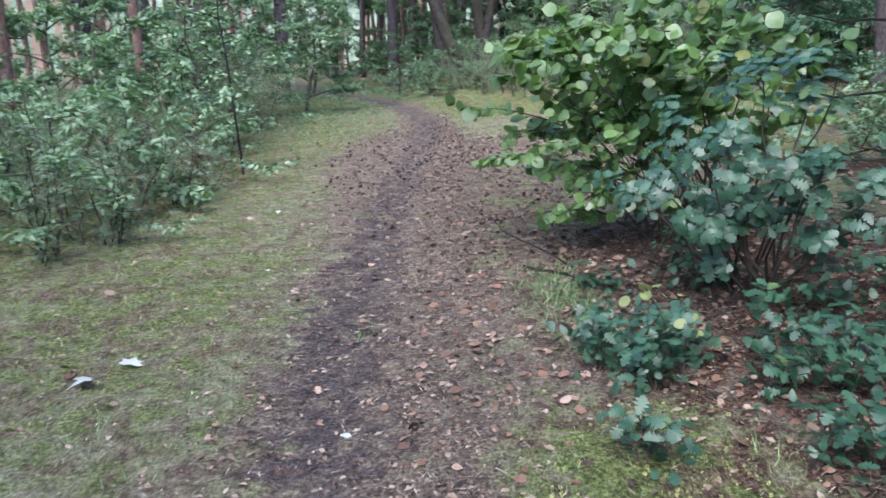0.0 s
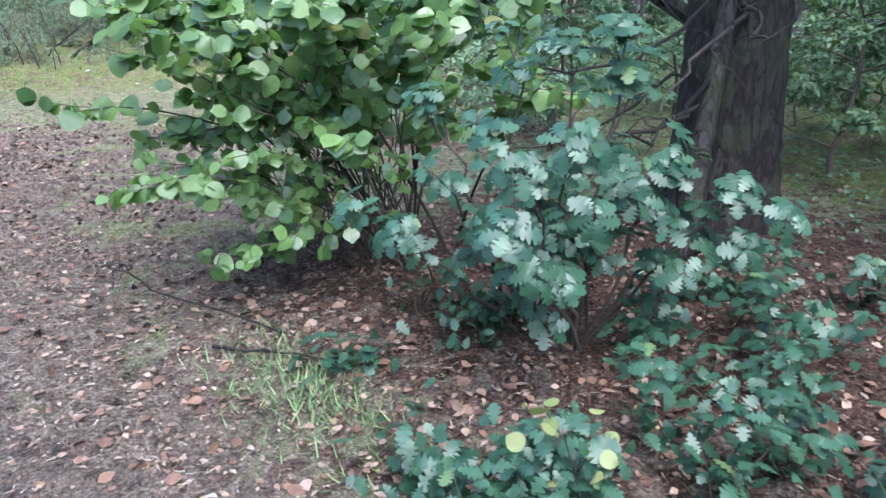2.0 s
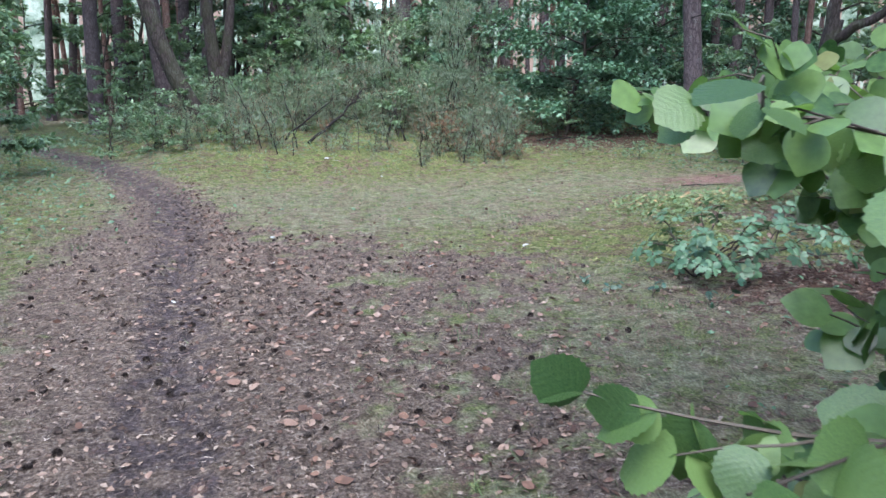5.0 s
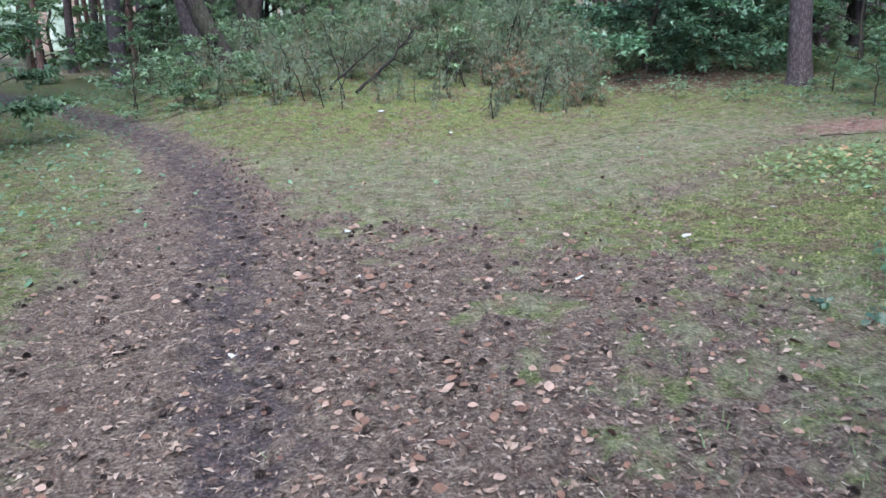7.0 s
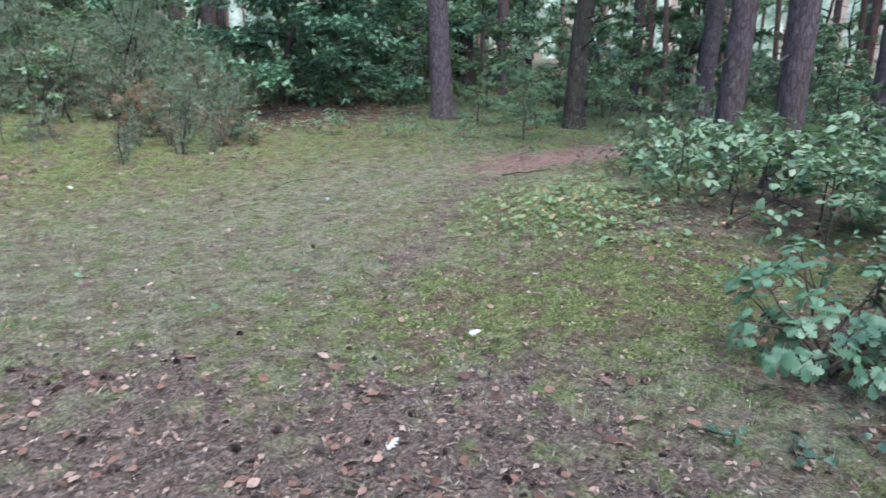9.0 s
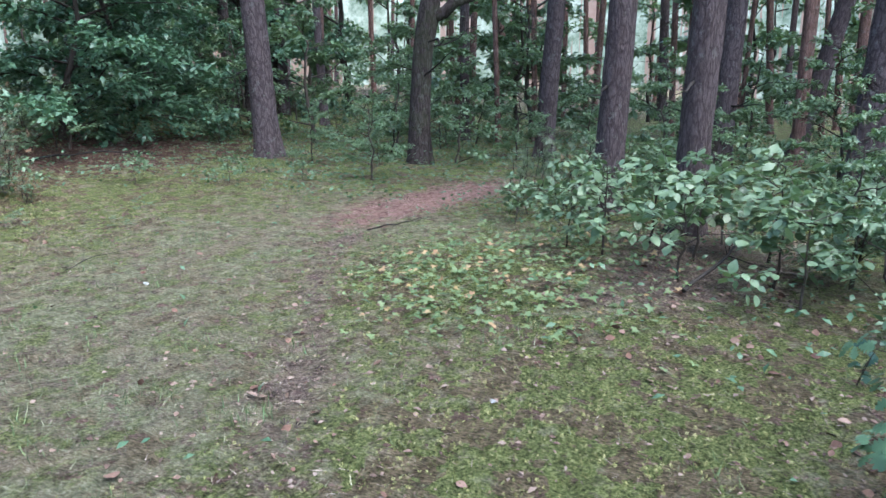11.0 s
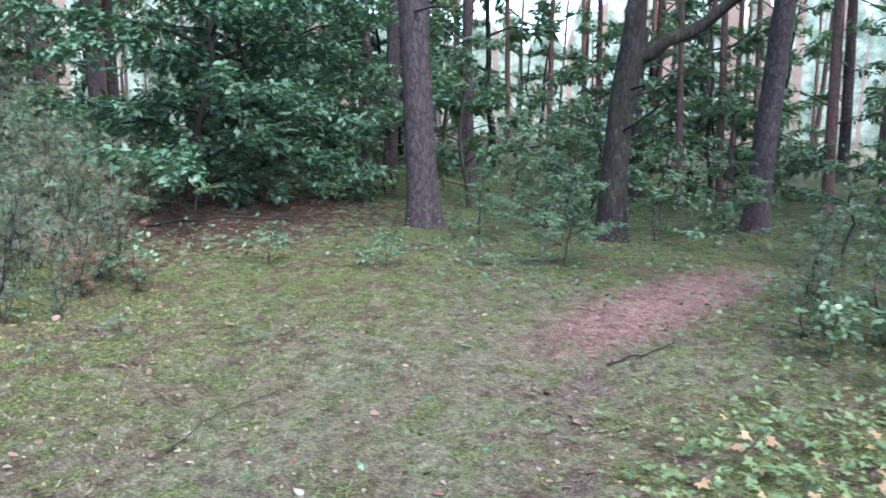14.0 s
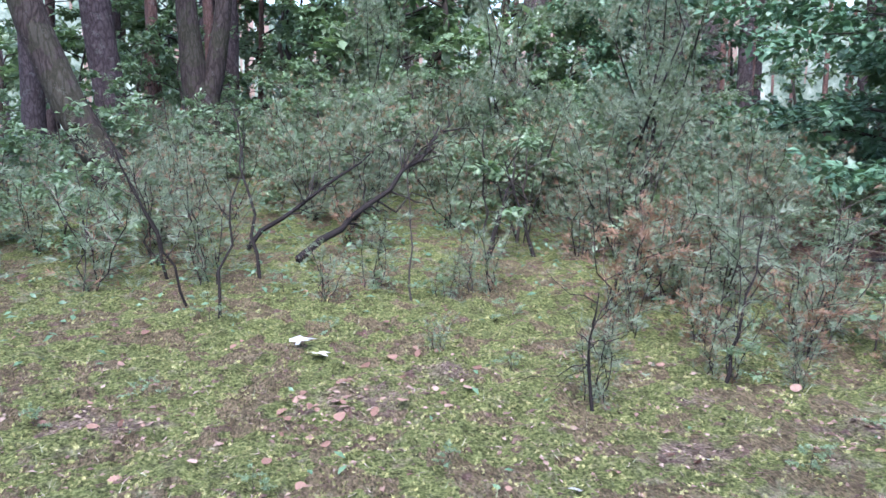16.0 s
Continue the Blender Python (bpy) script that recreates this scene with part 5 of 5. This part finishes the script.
def thin_sapling(x, y, tall, seed):
    rng = np.random.default_rng(seed)
    t = thing("thin_sapling", (x, y, float(height(np.array(x), np.array(y)))), "thin dark-stemmed sapling with tiers of small leaves at the trail's edge", "young tree", "thin saplings")
    L = bend(rng, (0, 0, -0.03), (-0.06 * tall, 0.02 * tall, tall), 9, 0, 0.012)
    part("stem", mesh("stem", *tube(L, np.linspace(0.018, 0.005, 9), 7), M_DEAD, True), t)
    lines = []
    for k in range(13):
        q, e = along(L, np.array([0.32 + 0.05 * k]))
        a = rng.random() * 6.28
        w = bend(rng, q[0], q[0] + np.array([math.cos(a), math.sin(a), 0.15]) * rng.uniform(0.35, 0.75), 6, -0.05, 0.03)
        part("branch", mesh("branch", *tube(w, np.linspace(0.006, 0.0015, 6), 4), M_DEAD), t)
        lines.append(w)
    pos, fwd, up = leaf_arrays(rng, 420, lines, 0.2, 1.0, 0.3, 0.1)
    part("foliage", mesh("foliage", *strew(OVAL, pos + rng.normal(0, 0.03, pos.shape), fwd, up, rng.uniform(0.05, 0.09, 420)), M_PALE), t, "", "stuff")


thin_sapling(-2.42, 9.3, 3.0, 71)
thin_sapling(-3.3, 10.8, 2.6, 72)


# ---- thicket beyond the clearing ----
def dead_stem(pts, r0, label, name="dead_stem", twigs=6, seed=1):
    """A bare weathered stem or fallen branch with its side twigs."""
    rng = np.random.default_rng(seed)
    a = np.array(pts[0], float)
    P = np.array(pts, float) - a
    a[2] += float(height(a[0], a[1]))
    t = thing(name, a, label, "dead wood")
    L = np.concatenate([bend(rng, p, q, 5, 0, 0.03)[:-1] for p, q in zip(P[:-1], P[1:])] + [P[-1:]])
    part("stem", mesh("stem", *tube(L, np.linspace(r0, r0 * 0.25, len(L)), 8), M_DEAD, True), t)
    for k in range(twigs):
        q, e = along(L, np.array([rng.uniform(0.25, 0.98)]))
        tip = q[0] + e[0] * 0.15 + rng.normal(0, 0.17, 3)
        part("twig", mesh("twig", *tube(bend(rng, q[0], tip, 5, 0, 0.08), np.linspace(r0 * 0.3, r0 * 0.1, 5), 4), M_DEAD), t)


dead_stem([(2.30, 21.2, 0.03), (2.95, 21.5, 0.52), (3.75, 22.0, 0.98)], 0.024, "fallen slanting dead branch caught in the thicket", "fallen_branch", 20, 2)
dead_stem([(2.72, 20.9, 0.03), (3.2, 21.2, 0.35), (3.9, 21.6, 0.85), (4.3, 22.0, 1.2)], 0.036, "thick mossy fallen branch slanting into the thicket", "fallen_branch", 28, 3)
dead_stem([(4.40, 20.9, -0.02), (4.55, 21.0, 0.4), (4.72, 21.2, 0.78)], 0.030, "short broken dead stem in the thicket", "dead_stem", 8, 4)
dead_stem([(4.85, 20.9, -0.02), (4.72, 21.0, 0.45), (4.60, 21.1, 0.85)], 0.022, "short crossed dead stem in the thicket", "dead_stem", 6, 5)
TALL_JUNIPER = [make_juniper(171, 3.3, 0.75, 4200, 0.04, "juniper_tree", "tall grey-green juniper with bare dark lower stems", "tall junipers", 0.30)]
plant(TALL_JUNIPER, [(6.08, 21.55, 40, 1.0), (5.3, 23.3, 160, 0.9), (3.9, 24.6, 250, 0.8), (7.2, 23.0, 300, 0.95)])
dead_stem([(4.14, 17.85, -0.02), (4.12, 17.9, 0.3), (4.18, 17.95, 0.6)], 0.012, "thin bare upright stem on the moss", "dead_stem", 12, 7)
dead_stem([(5.02, 18.05, -0.02), (5.12, 18.1, 0.35), (5.35, 18.3, 0.85)], 0.013, "thin leaning bare stem on the moss", "dead_stem", 9, 8)
dead_stem([(5.95, 11.2, 0.05), (6.35, 11.0, 0.22), (6.9, 10.8, 0.42)], 0.016, "dark dead branch leaning over the bank", "fallen_branch", 7, 9)
dead_stem([(7.05, 14.35, 0.02), (7.5, 14.2, 0.04), (7.95, 14.15, 0.03)], 0.008, "dry stick lying by the red path", "fallen_branch", 5, 10)
dead_stem([(4.55, 15.4, 0.02), (4.95, 15.55, 0.03), (5.5, 15.6, 0.02)], 0.004, "dry twig lying on the grass", "fallen_branch", 8, 11)
dead_stem([(0.55, 5.0, 0.02), (0.75, 4.7, 0.05), (0.98, 4.45, 0.04)], 0.009, "dry stick lying at the trail's edge", "fallen_branch", 5, 12)
dead_stem([(0.85, 4.9, 0.02), (0.45, 5.6, 0.10), (0.3, 6.0, 0.16)], 0.007, "thin dead twig under the hazel", "fallen_branch", 9, 13)
dead_stem([(7.8, 20.4, 0.0), (8.4, 19.9, 0.10), (9.0, 19.3, 0.06)], 0.02, "dead branch on bare soil under the dark tree", "fallen_branch", 6, 14)

stick_rng = np.random.default_rng(66)
for k in range(13):
    x = stick_rng.uniform(1.2, 6.2)
    y = stick_rng.uniform(19.3, 21.6) + 0.2 * max(0, 3 - x)
    a, h = stick_rng.uniform(0, 6.28), stick_rng.uniform(0.5, 1.5)
    q = stick_rng.uniform(0.1, 0.5) * h
    dead_stem([(x, y, -0.03), (x + 0.4 * q * math.cos(a), y + 0.4 * q * math.sin(a), 0.5 * h), (x + q * math.cos(a), y + q * math.sin(a), h)], stick_rng.uniform(0.008, 0.018), "thin bare dark stem standing in the thicket", "dead_stem", 5, 100 + k)

RUSTY = [make_juniper(161, 0.5, 0.26, 260, 0.75, "withered_seedling", "small withered seedling with rust-brown needles", "withered seedlings")]
plant(RUSTY, [(5.25, 18.75, 0, 0.8), (5.75, 18.35, 60, 1.1), (4.95, 19.4, 120, 1.5), (5.45, 19.7, 10, 1.7), (3.2, 21.4, 50, 0.9), (6.2, 18.15, 200, 0.6)])
SEEDLING_PINE = [make_juniper(151 + i, 0.55, 0.30, 210, (0.02, 0.15)[i], "juniper_seedling", "low bluish juniper seedling on the moss", "juniper seedlings") for i in range(2)]
plant(SEEDLING_PINE, [(4.2, 17.95, 0, 0.8), (5.1, 18.1, 50, 0.9), (5.45, 18.0, 120, 0.7), (4.5, 18.6, 200, 0.6), (3.85, 19.9, 20, 0.7), (3.55, 18.8, 80, 0.45), (5.5, 18.9, 30, 1.5), (5.9, 18.4, 30, 1.3), (4.9, 19.0, 130, 0.9), (2.9, 19.9, 10, 0.8),
                      (6.2, 18.7, 77, 1.4), (6.5, 19.2, 200, 1.6), (2.0, 20.4, 200, 1.3), (1.2, 20.3, 10, 1.5), (0.3, 20.5, 99, 1.4), (1.6, 20.9, 40, 1.6), (5.6, 19.6, 140, 1.4), (4.2, 20.0, 80, 1.2), (3.3, 20.2, 30, 1.0), (6.0, 19.4, 10, 1.3),
                      (-2.6, 5.9, 20, 1.4), (-2.75, 6.6, 70, 1.6), (-2.9, 5.4, 150, 1.3), (-2.6, 7.4, 10, 1.5), (-3.2, 6.1, 99, 1.8), (-2.5, 8.2, 50, 1.2), (8.6, 13.4, 0, 1.3), (8.9, 12.9, 90, 1.4), (9.9, 13.6, 20, 1.5), ])

# ---- floor cover ----


def spread_on(rng, n, x0, x1, y0, y1, density):
    """n places in a rectangle, kept by a density function of x, y."""
    xs, ys, have = [], [], 0
    while have < n:
        x, y = rng.uniform(x0, x1, n * 2), rng.uniform(y0, y1, n * 2)
        k = rng.random(n * 2) < density(x, y)
        xs.append(x[k])
        ys.append(y[k])
        have += int(k.sum())
    return np.concatenate(xs)[:n], np.concatenate(ys)[:n]


def nearness(x, y):
    """Denser beside the walk."""
    d = off_line(WALK, x, y)
    return np.clip(1.25 - d / 9.0, 0.08, 1.0)


flat_up = np.array([0, 0, 1.0])


def grass_share(x, y):
    d, l, m, r = masks(x, y)
    return np.clip(1 - 1.1 * np.maximum(l, r) - 0.85 * m - d, 0.015, 1) * nearness(x, y)


def floor_stuff():
    rng = np.random.default_rng(41)
    # dry and fresh grass
    n = 46000
    x, y = spread_on(rng, n, -4.5, 11, -1.5, 20.5, grass_share)
    a = rng.random(n) * 6.283
    fwd = np.stack([np.cos(a), np.sin(a), rng.uniform(0.1, 1.1, n)], 1)
    V, F = strew(BLADE, on_ground(x, y, -0.004), fwd, flat_up + rng.normal(0, 0.3, (n, 3)), rng.uniform(0.02, 0.062, n))
    solo("grass", mesh("grass", V, F, M_GRASS), Matrix(), "short dry beige-green grass on the clearing", "grass", kind="stuff")
    n = 7000
    cx, cy = spread_on(rng, 240, -4, 9, -1, 16, lambda x, y: grass_share(x, y) + 0.05)
    k = rng.integers(0, 240, n)
    x, y = cx[k] + rng.normal(0, 0.07, n), cy[k] + rng.normal(0, 0.07, n)
    a = rng.random(n) * 6.283
    fwd = np.stack([np.cos(a), np.sin(a), rng.uniform(0.4, 1.8, n)], 1)
    V, F = strew(BLADE, on_ground(x, y, -0.004), fwd, flat_up + rng.normal(0, 0.2, (n, 3)), rng.uniform(0.03, 0.085, n))
    solo("grass_tufts", mesh("grass_tufts", V, F, M_TUFT), Matrix(), "fresher green tufts in the short grass", "grass", kind="stuff")
    # longer grass at the foot of the hazel
    n = 1000
    x, y = rng.normal(0.70, 0.13, n), rng.normal(4.35, 0.33, n)
    a = rng.random(n) * 6.283
    fwd = np.stack([np.cos(a), np.sin(a), rng.uniform(0.0, 0.9, n)], 1)
    V, F = strew(BLADE, on_ground(x, y, -0.004), fwd, flat_up + rng.normal(0, 0.2, (n, 3)), rng.uniform(0.03, 0.11, n))
    solo("grass_clump", mesh("grass_clump", V, F, M_TUFT), Matrix(), "loose green grass clump under the hazel at the trail's edge", "grass", kind="stuff")
    # moss
    n = 130000
    x, y = spread_on(rng, n, -4.5, 9, 0, 21.5, lambda x, y: np.clip(masks(x, y)[2] * 1.3 - 0.25, 0, 1) * (1 - 0.8 * masks(x, y)[1]) * nearness(x, y))
    a = rng.random(n) * 6.283
    fwd = np.stack([np.cos(a), np.sin(a), rng.uniform(0.2, 1.2, n)], 1)
    V, F = strew(SPRIG, on_ground(x, y, -0.004), fwd, flat_up + rng.normal(0, 0.5, (n, 3)), rng.uniform(0.010, 0.025, n))
    solo("moss", mesh("moss", V, F, M_MOSS), Matrix(), "springy yellow-green moss cushions on the forest floor", "moss", kind="stuff")

    # litter: crumbs of dead leaves and needles
    def litter_share(x, y):
        d, l, m, r = masks(x, y)
        # Pale flakes thinned under the bushes so the shaded floor stays dark.
        shade = blob(x, y, 2.9, 3.9, 1.55, 2.1)
        return np.clip((l * (1 - 0.75 * d) + 0.20 + 0.10 * m * (y > 15)) * (1 - 0.6 * shade), 0, 1) * nearness(x, y)

    n = 46000
    x, y = spread_on(rng, n, -4, 9, -1.5, 19, litter_share)
    a = rng.random(n) * 6.283
    fwd = np.stack([np.cos(a), np.sin(a), rng.normal(0, 0.12, n)], 1)
    V, F = strew(SMALL, on_ground(x, y, 0.006), fwd, flat_up + rng.normal(0, 0.35, (n, 3)), 0.014 + 0.042 * rng.random(n) ** 1.8)
    solo("leaf_litter", mesh("leaf_litter", V, F, M_FLAKE), Matrix(), "brown crumbled leaf litter over the trail", "leaf litter", kind="stuff")
    n = 42000
    x, y = spread_on(rng, n, -4, 9, -1.5, 19, litter_share)
    a = rng.random(n) * 6.283
    fwd = np.stack([np.cos(a), np.sin(a), rng.normal(0, 0.06, n)], 1)
    V, F = strew(NEEDLE, on_ground(x, y, 0.007), fwd, flat_up + rng.normal(0, 0.2, (n, 3)), rng.uniform(0.03, 0.075, n))
    solo("pine_needles", mesh("pine_needles", V, F, M_NEEDLE), Matrix(), "pale brown fallen pine needles on the trail", "leaf litter", kind="stuff")
    n = 12000
    x, y = spread_on(rng, n, -2, 4, -1, 16, lambda x, y: np.clip(masks(x, y)[1] - 0.2, 0, 1) * nearness(x, y) * (0.4 + 0.6 * (x > -0.2)))
    a = rng.random(n) * 6.283
    fwd = np.stack([np.cos(a), np.sin(a), rng.normal(0.1, 0.2, n)], 1)
    V, F = strew(TUFT, on_ground(x, y, 0.004), fwd, flat_up + rng.normal(0, 0.5, (n, 3)), 0.014 + 0.042 * rng.random(n) ** 2)
    solo("bark_crumbs", mesh("bark_crumbs", V, F, M_CONE), Matrix(), "dark crumbs of bark and cone scales on the trail", "leaf litter", kind="stuff")
    n = 12000
    x, y = spread_on(rng, n, 6, 12, 13.5, 16, lambda x, y: masks(x, y)[3] ** 2)
    a = rng.random(n) * 6.283
    fwd = np.stack([np.cos(a), np.sin(a), rng.normal(0, 0.06, n)], 1)
    V, F = strew(NEEDLE, on_ground(x, y, 0.007), fwd, flat_up + rng.normal(0, 0.2, (n, 3)), rng.uniform(0.04, 0.10, n))
    solo("red_needles", mesh("red_needles", V, F, M_REDNEEDLE), Matrix(), "reddish carpet of pine needles on the side path", "leaf litter", kind="stuff")
    # whole brown leaves of last year beside the trail and under the shrubs
    n = 6500

    def brown_share(x, y):
        d, l, m, r = masks(x, y)
        return np.clip(l * (1 - 0.9 * d) * np.interp(x, [-1.2, -0.3, 0.2], [0.12, 0.2, 1.0]) * np.interp(y, [0, 6, 9, 16], [1.0, 0.8, 0.55, 0.3]) + 0.012, 0, 1)

    x, y = spread_on(rng, n, -2, 6.5, 0.5, 19.5, brown_share)
    a = rng.random(n) * 6.283
    fwd = np.stack([np.cos(a), np.sin(a), rng.normal(0, 0.25, n)], 1)
    V, F = strew(OVAL, on_ground(x, y, 0.012), fwd, flat_up + rng.normal(0, 0.45, (n, 3)), 0.03 + 0.045 * rng.random(n) ** 1.5)
    solo("brown_leaves", mesh("brown_leaves", V, F, M_BROWN), Matrix(), "curled brown oak leaves strewn beside the trail", "leaf litter", kind="stuff")
    # low leafy herbs of the shaded floor
    n = 46000

    def herb_share(x, y):
        d, l, m, r = masks(x, y)
        dark = smooth(2.0, 5.0, off_line(WALK, x, y)) * (1 - smooth(0.45, 0.0, off_line(SIDE_TRAIL, x, y)))
        clear = (x > 0) & (x < 8) & (y > 12) & (y < 18.5)
        return np.where(clear, 0.03, dark * (1 - 0.7 * l))

    x, y = spread_on(rng, n, -8, 19, 4, 28, herb_share)
    a = rng.random(n) * 6.283
    fwd = np.stack([np.cos(a), np.sin(a), rng.uniform(-0.1, 0.8, n)], 1)
    pos = on_ground(x, y, 0.0)
    pos[:, 2] += rng.random(n) ** 2 * 0.22
    V, F = strew(SMALL, pos, fwd, flat_up + rng.normal(0, 0.4, (n, 3)), rng.uniform(0.03, 0.085, n))
    solo("herbs", mesh("herbs", V, F, M_OAK_PALE_IN), Matrix(), "low green herbs under the trees", "herbs", kind="stuff")


floor_stuff()


def mound_cover():
    """The patch of maple seedlings, part of them yellow or orange, on the bank by the side path."""
    rng = np.random.default_rng(51)
    t = thing("maple_seedling_patch", (6.0, 12.5, 0), "green and yellow maple seedlings covering a mossy bank", "ground cover")

    def share(x, y):
        return np.clip(blob(x, y, 5.9, 12.45, 1.15, 0.95, 15) * 1.6 - 0.55, 0, 1)

    n = 300
    x, y = spread_on(rng, n, 4.2, 8.0, 10.8, 14.2, share)
    odd = rng.random(n) < 0.22
    a = rng.random(n) * 6.283
    fwd = np.stack([np.cos(a), np.sin(a), rng.normal(0.05, 0.15, n)], 1)
    up = flat_up + rng.normal(0, 0.25, (n, 3)) + np.array([-0.35, -0.1, 0])
    pos = on_ground(x, y, 0.0)
    pos[:, 2] += rng.uniform(0.02, 0.10, n)
    pos -= np.array([6.0, 12.5, 0])
    size = rng.uniform(0.042, 0.085, n)
    hang_leaves(rng, t, LEAF_COVER, pos[~odd], fwd[~odd], up[~odd], size[~odd])
    hang_leaves(rng, t, LEAF_TURNED, pos[odd], fwd[odd], up[odd], size[odd], "yellow-orange turned leaf")
    n = 1300
    x, y = spread_on(rng, n, 4.2, 9.5, 10.5, 14.2, lambda x, y: np.clip(share(x, y) + 0.35 * blob(x, y, 7.2, 12.4, 1.6, 1.3), 0, 1))
    a = rng.random(n) * 6.283
    fwd = np.stack([np.cos(a), np.sin(a), rng.normal(0.05, 0.15, n)], 1)
    pos = on_ground(x, y, 0.0)
    pos[:, 2] += rng.uniform(0.01, 0.09, n)
    V, F = strew(MAPLE, pos - np.array([6.0, 12.5, 0]), fwd, flat_up + rng.normal(0, 0.3, (n, 3)), rng.uniform(0.03, 0.07, n))
    part("small_foliage", mesh("small_foliage", V, F, M_COVER_IN), t, "", "stuff")


M_TURNED = leaf_material("turned_leaf", (0.28, 0.14, 0.075), (0.42, 0.31, 0.17), 0.5, 0.35, 0.25)
LEAF_TURNED = leaf_meshes(MAPLE, "leaf", M_TURNED, 2)
mound_cover()


def cone_mesh(seed):
    """A pine cone: an egg of overlapping scales."""
    rng = np.random.default_rng(seed)
    V, F = [], []
    for i in range(7):
        s = (i + 0.5) / 7
        r = 0.5 * math.sin(math.pi * (0.12 + 0.8 * s)) ** 0.8
        for j in range(7):
            a = (j + 0.5 * (i % 2)) * 2 * math.pi / 7
            c, d = math.cos(a), math.sin(a)
            y = s * 1.25
            k = len(V)
            o = r * (1.1 + 0.18 * rng.random())
            V += [(c * r * 0.35 - d * 0.16, y - 0.12, d * r * 0.35 + c * 0.16), (c * r * 0.35 + d * 0.16, y - 0.12, d * r * 0.35 - c * 0.16), (c * o + d * 0.13, y + 0.10, d * o - c * 0.13), (c * o - d * 0.13, y + 0.10, d * o + c * 0.13)]
            F.append((k, k + 1, k + 2, k + 3))
    return mesh("pine_cone", V, F, M_CONE)


def cones():
    rng = np.random.default_rng(55)
    me = [cone_mesh(i) for i in range(3)]

    def share(x, y):
        l = masks(x, y)[1]
        return np.clip(l * np.interp(y, [0, 5, 7, 9, 12, 14, 15], [0.15, 0.3, 0.8, 1, 0.8, 0.3, 0]) * (x < 2.4), 0, 1) + 0.012 * (y > 6) * (x > -1)

    x, y = spread_on(rng, 280, -1.6, 4.5, 1.5, 15, share)
    for k in range(280):
        s = rng.uniform(0.018, 0.036)
        p = on_ground(x[k:k + 1], y[k:k + 1], s * 0.33)[0]
        solo("pine_cone", me[k % 3], pose(*p, rng.normal(0, 15), rng.uniform(0, 360), rng.uniform(0, 360)) @ Matrix.Diagonal((s, s, s, 1)), "small dark brown pine cone lying on the litter", "pine cone", "pine cones on the trail")


cones()


def fallen_leaves():
    rng = np.random.default_rng(57)
    meshes = leaf_meshes(OAK, "fallen_leaf", M_FALLEN) + leaf_meshes(HAZEL, "fallen_leaf", M_FALLEN, 2)
    white = leaf_meshes(MAPLE, "silvery_leaf", M_WHITE, 2)

    pale = leaf_meshes(OAK, "silvery_leaf", M_WHITE, 1)

    def drop(x, y, me, s, name, label, group):
        p = on_ground(np.array([x]), np.array([y]), 0.014)[0]
        solo(name, me, pose(*p, rng.normal(0, 12), rng.normal(0, 12), rng.uniform(0, 360)) @ Matrix.Diagonal((s, s, s, 1)), label, "fallen leaf", group)

    def share(x, y):
        d, l, m, r = masks(x, y)
        return np.clip(0.25 + 0.6 * l, 0, 1) * nearness(x, y) ** 2

    x, y = spread_on(rng, 235, -3, 8, 0.8, 19, share)
    for k in range(235):
        drop(x[k], y[k], meshes[int(rng.integers(0, 5))], rng.uniform(0.03, 0.07), "fallen_leaf", "curled brown fallen leaf on the ground", "fallen leaves")
    # the heap of pale leaves on the moss
    for k in range(34):
        a, r = rng.random() * 6.28, rng.random() ** 0.6
        drop(2.97 + 0.5 * r * math.cos(a), 18.2 + 0.27 * r * math.sin(a), meshes[k % 5], rng.uniform(0.03, 0.075), "fallen_leaf", "pale brown fallen leaf in a small heap on moss", "heap of fallen leaves")
    for k in range(95):
        drop(rng.uniform(1.0, 6.4), rng.uniform(15.9, 19.8), meshes[k % 5], rng.uniform(0.025, 0.07), "fallen_leaf", "small dry brown leaf lying on the moss", "fallen leaves on moss")
    # The piece at (1.75, 10.78) is a scrap of bark, given a leaf's shape.
    for x, y, s in [(-1.6, 3.27, 0.16), (-1.52, 3.4, 0.13), (-0.43, 2.74, 0.05), (0.5, 11.36, 0.065), (-0.37, 10.53, 0.07), (1.75, 10.78, 0.09), (3.93, 11.7, 0.06), (2.89, 11.29, 0.08), (4.64, 14.71, 0.06), (2.62, 18.95, 0.19), (2.76, 18.85, 0.15),
                    (0.66, 12.33, 0.05), (-1.2, 5.1, 0.06), (-1.5, 7.0, 0.08), (0.2, 3.9, 0.05), (3.7, 17.1, 0.07), (4.4, 17.2, 0.06), (3.1, 17.0, 0.08)]:
        drop(x, y, white[int(rng.integers(0, 2))] if s > 0.125 and y != 10.78 else pale[0], s, "silvery_leaf", "upturned silvery white leaf on the ground", "silvery leaves")


fallen_leaves()
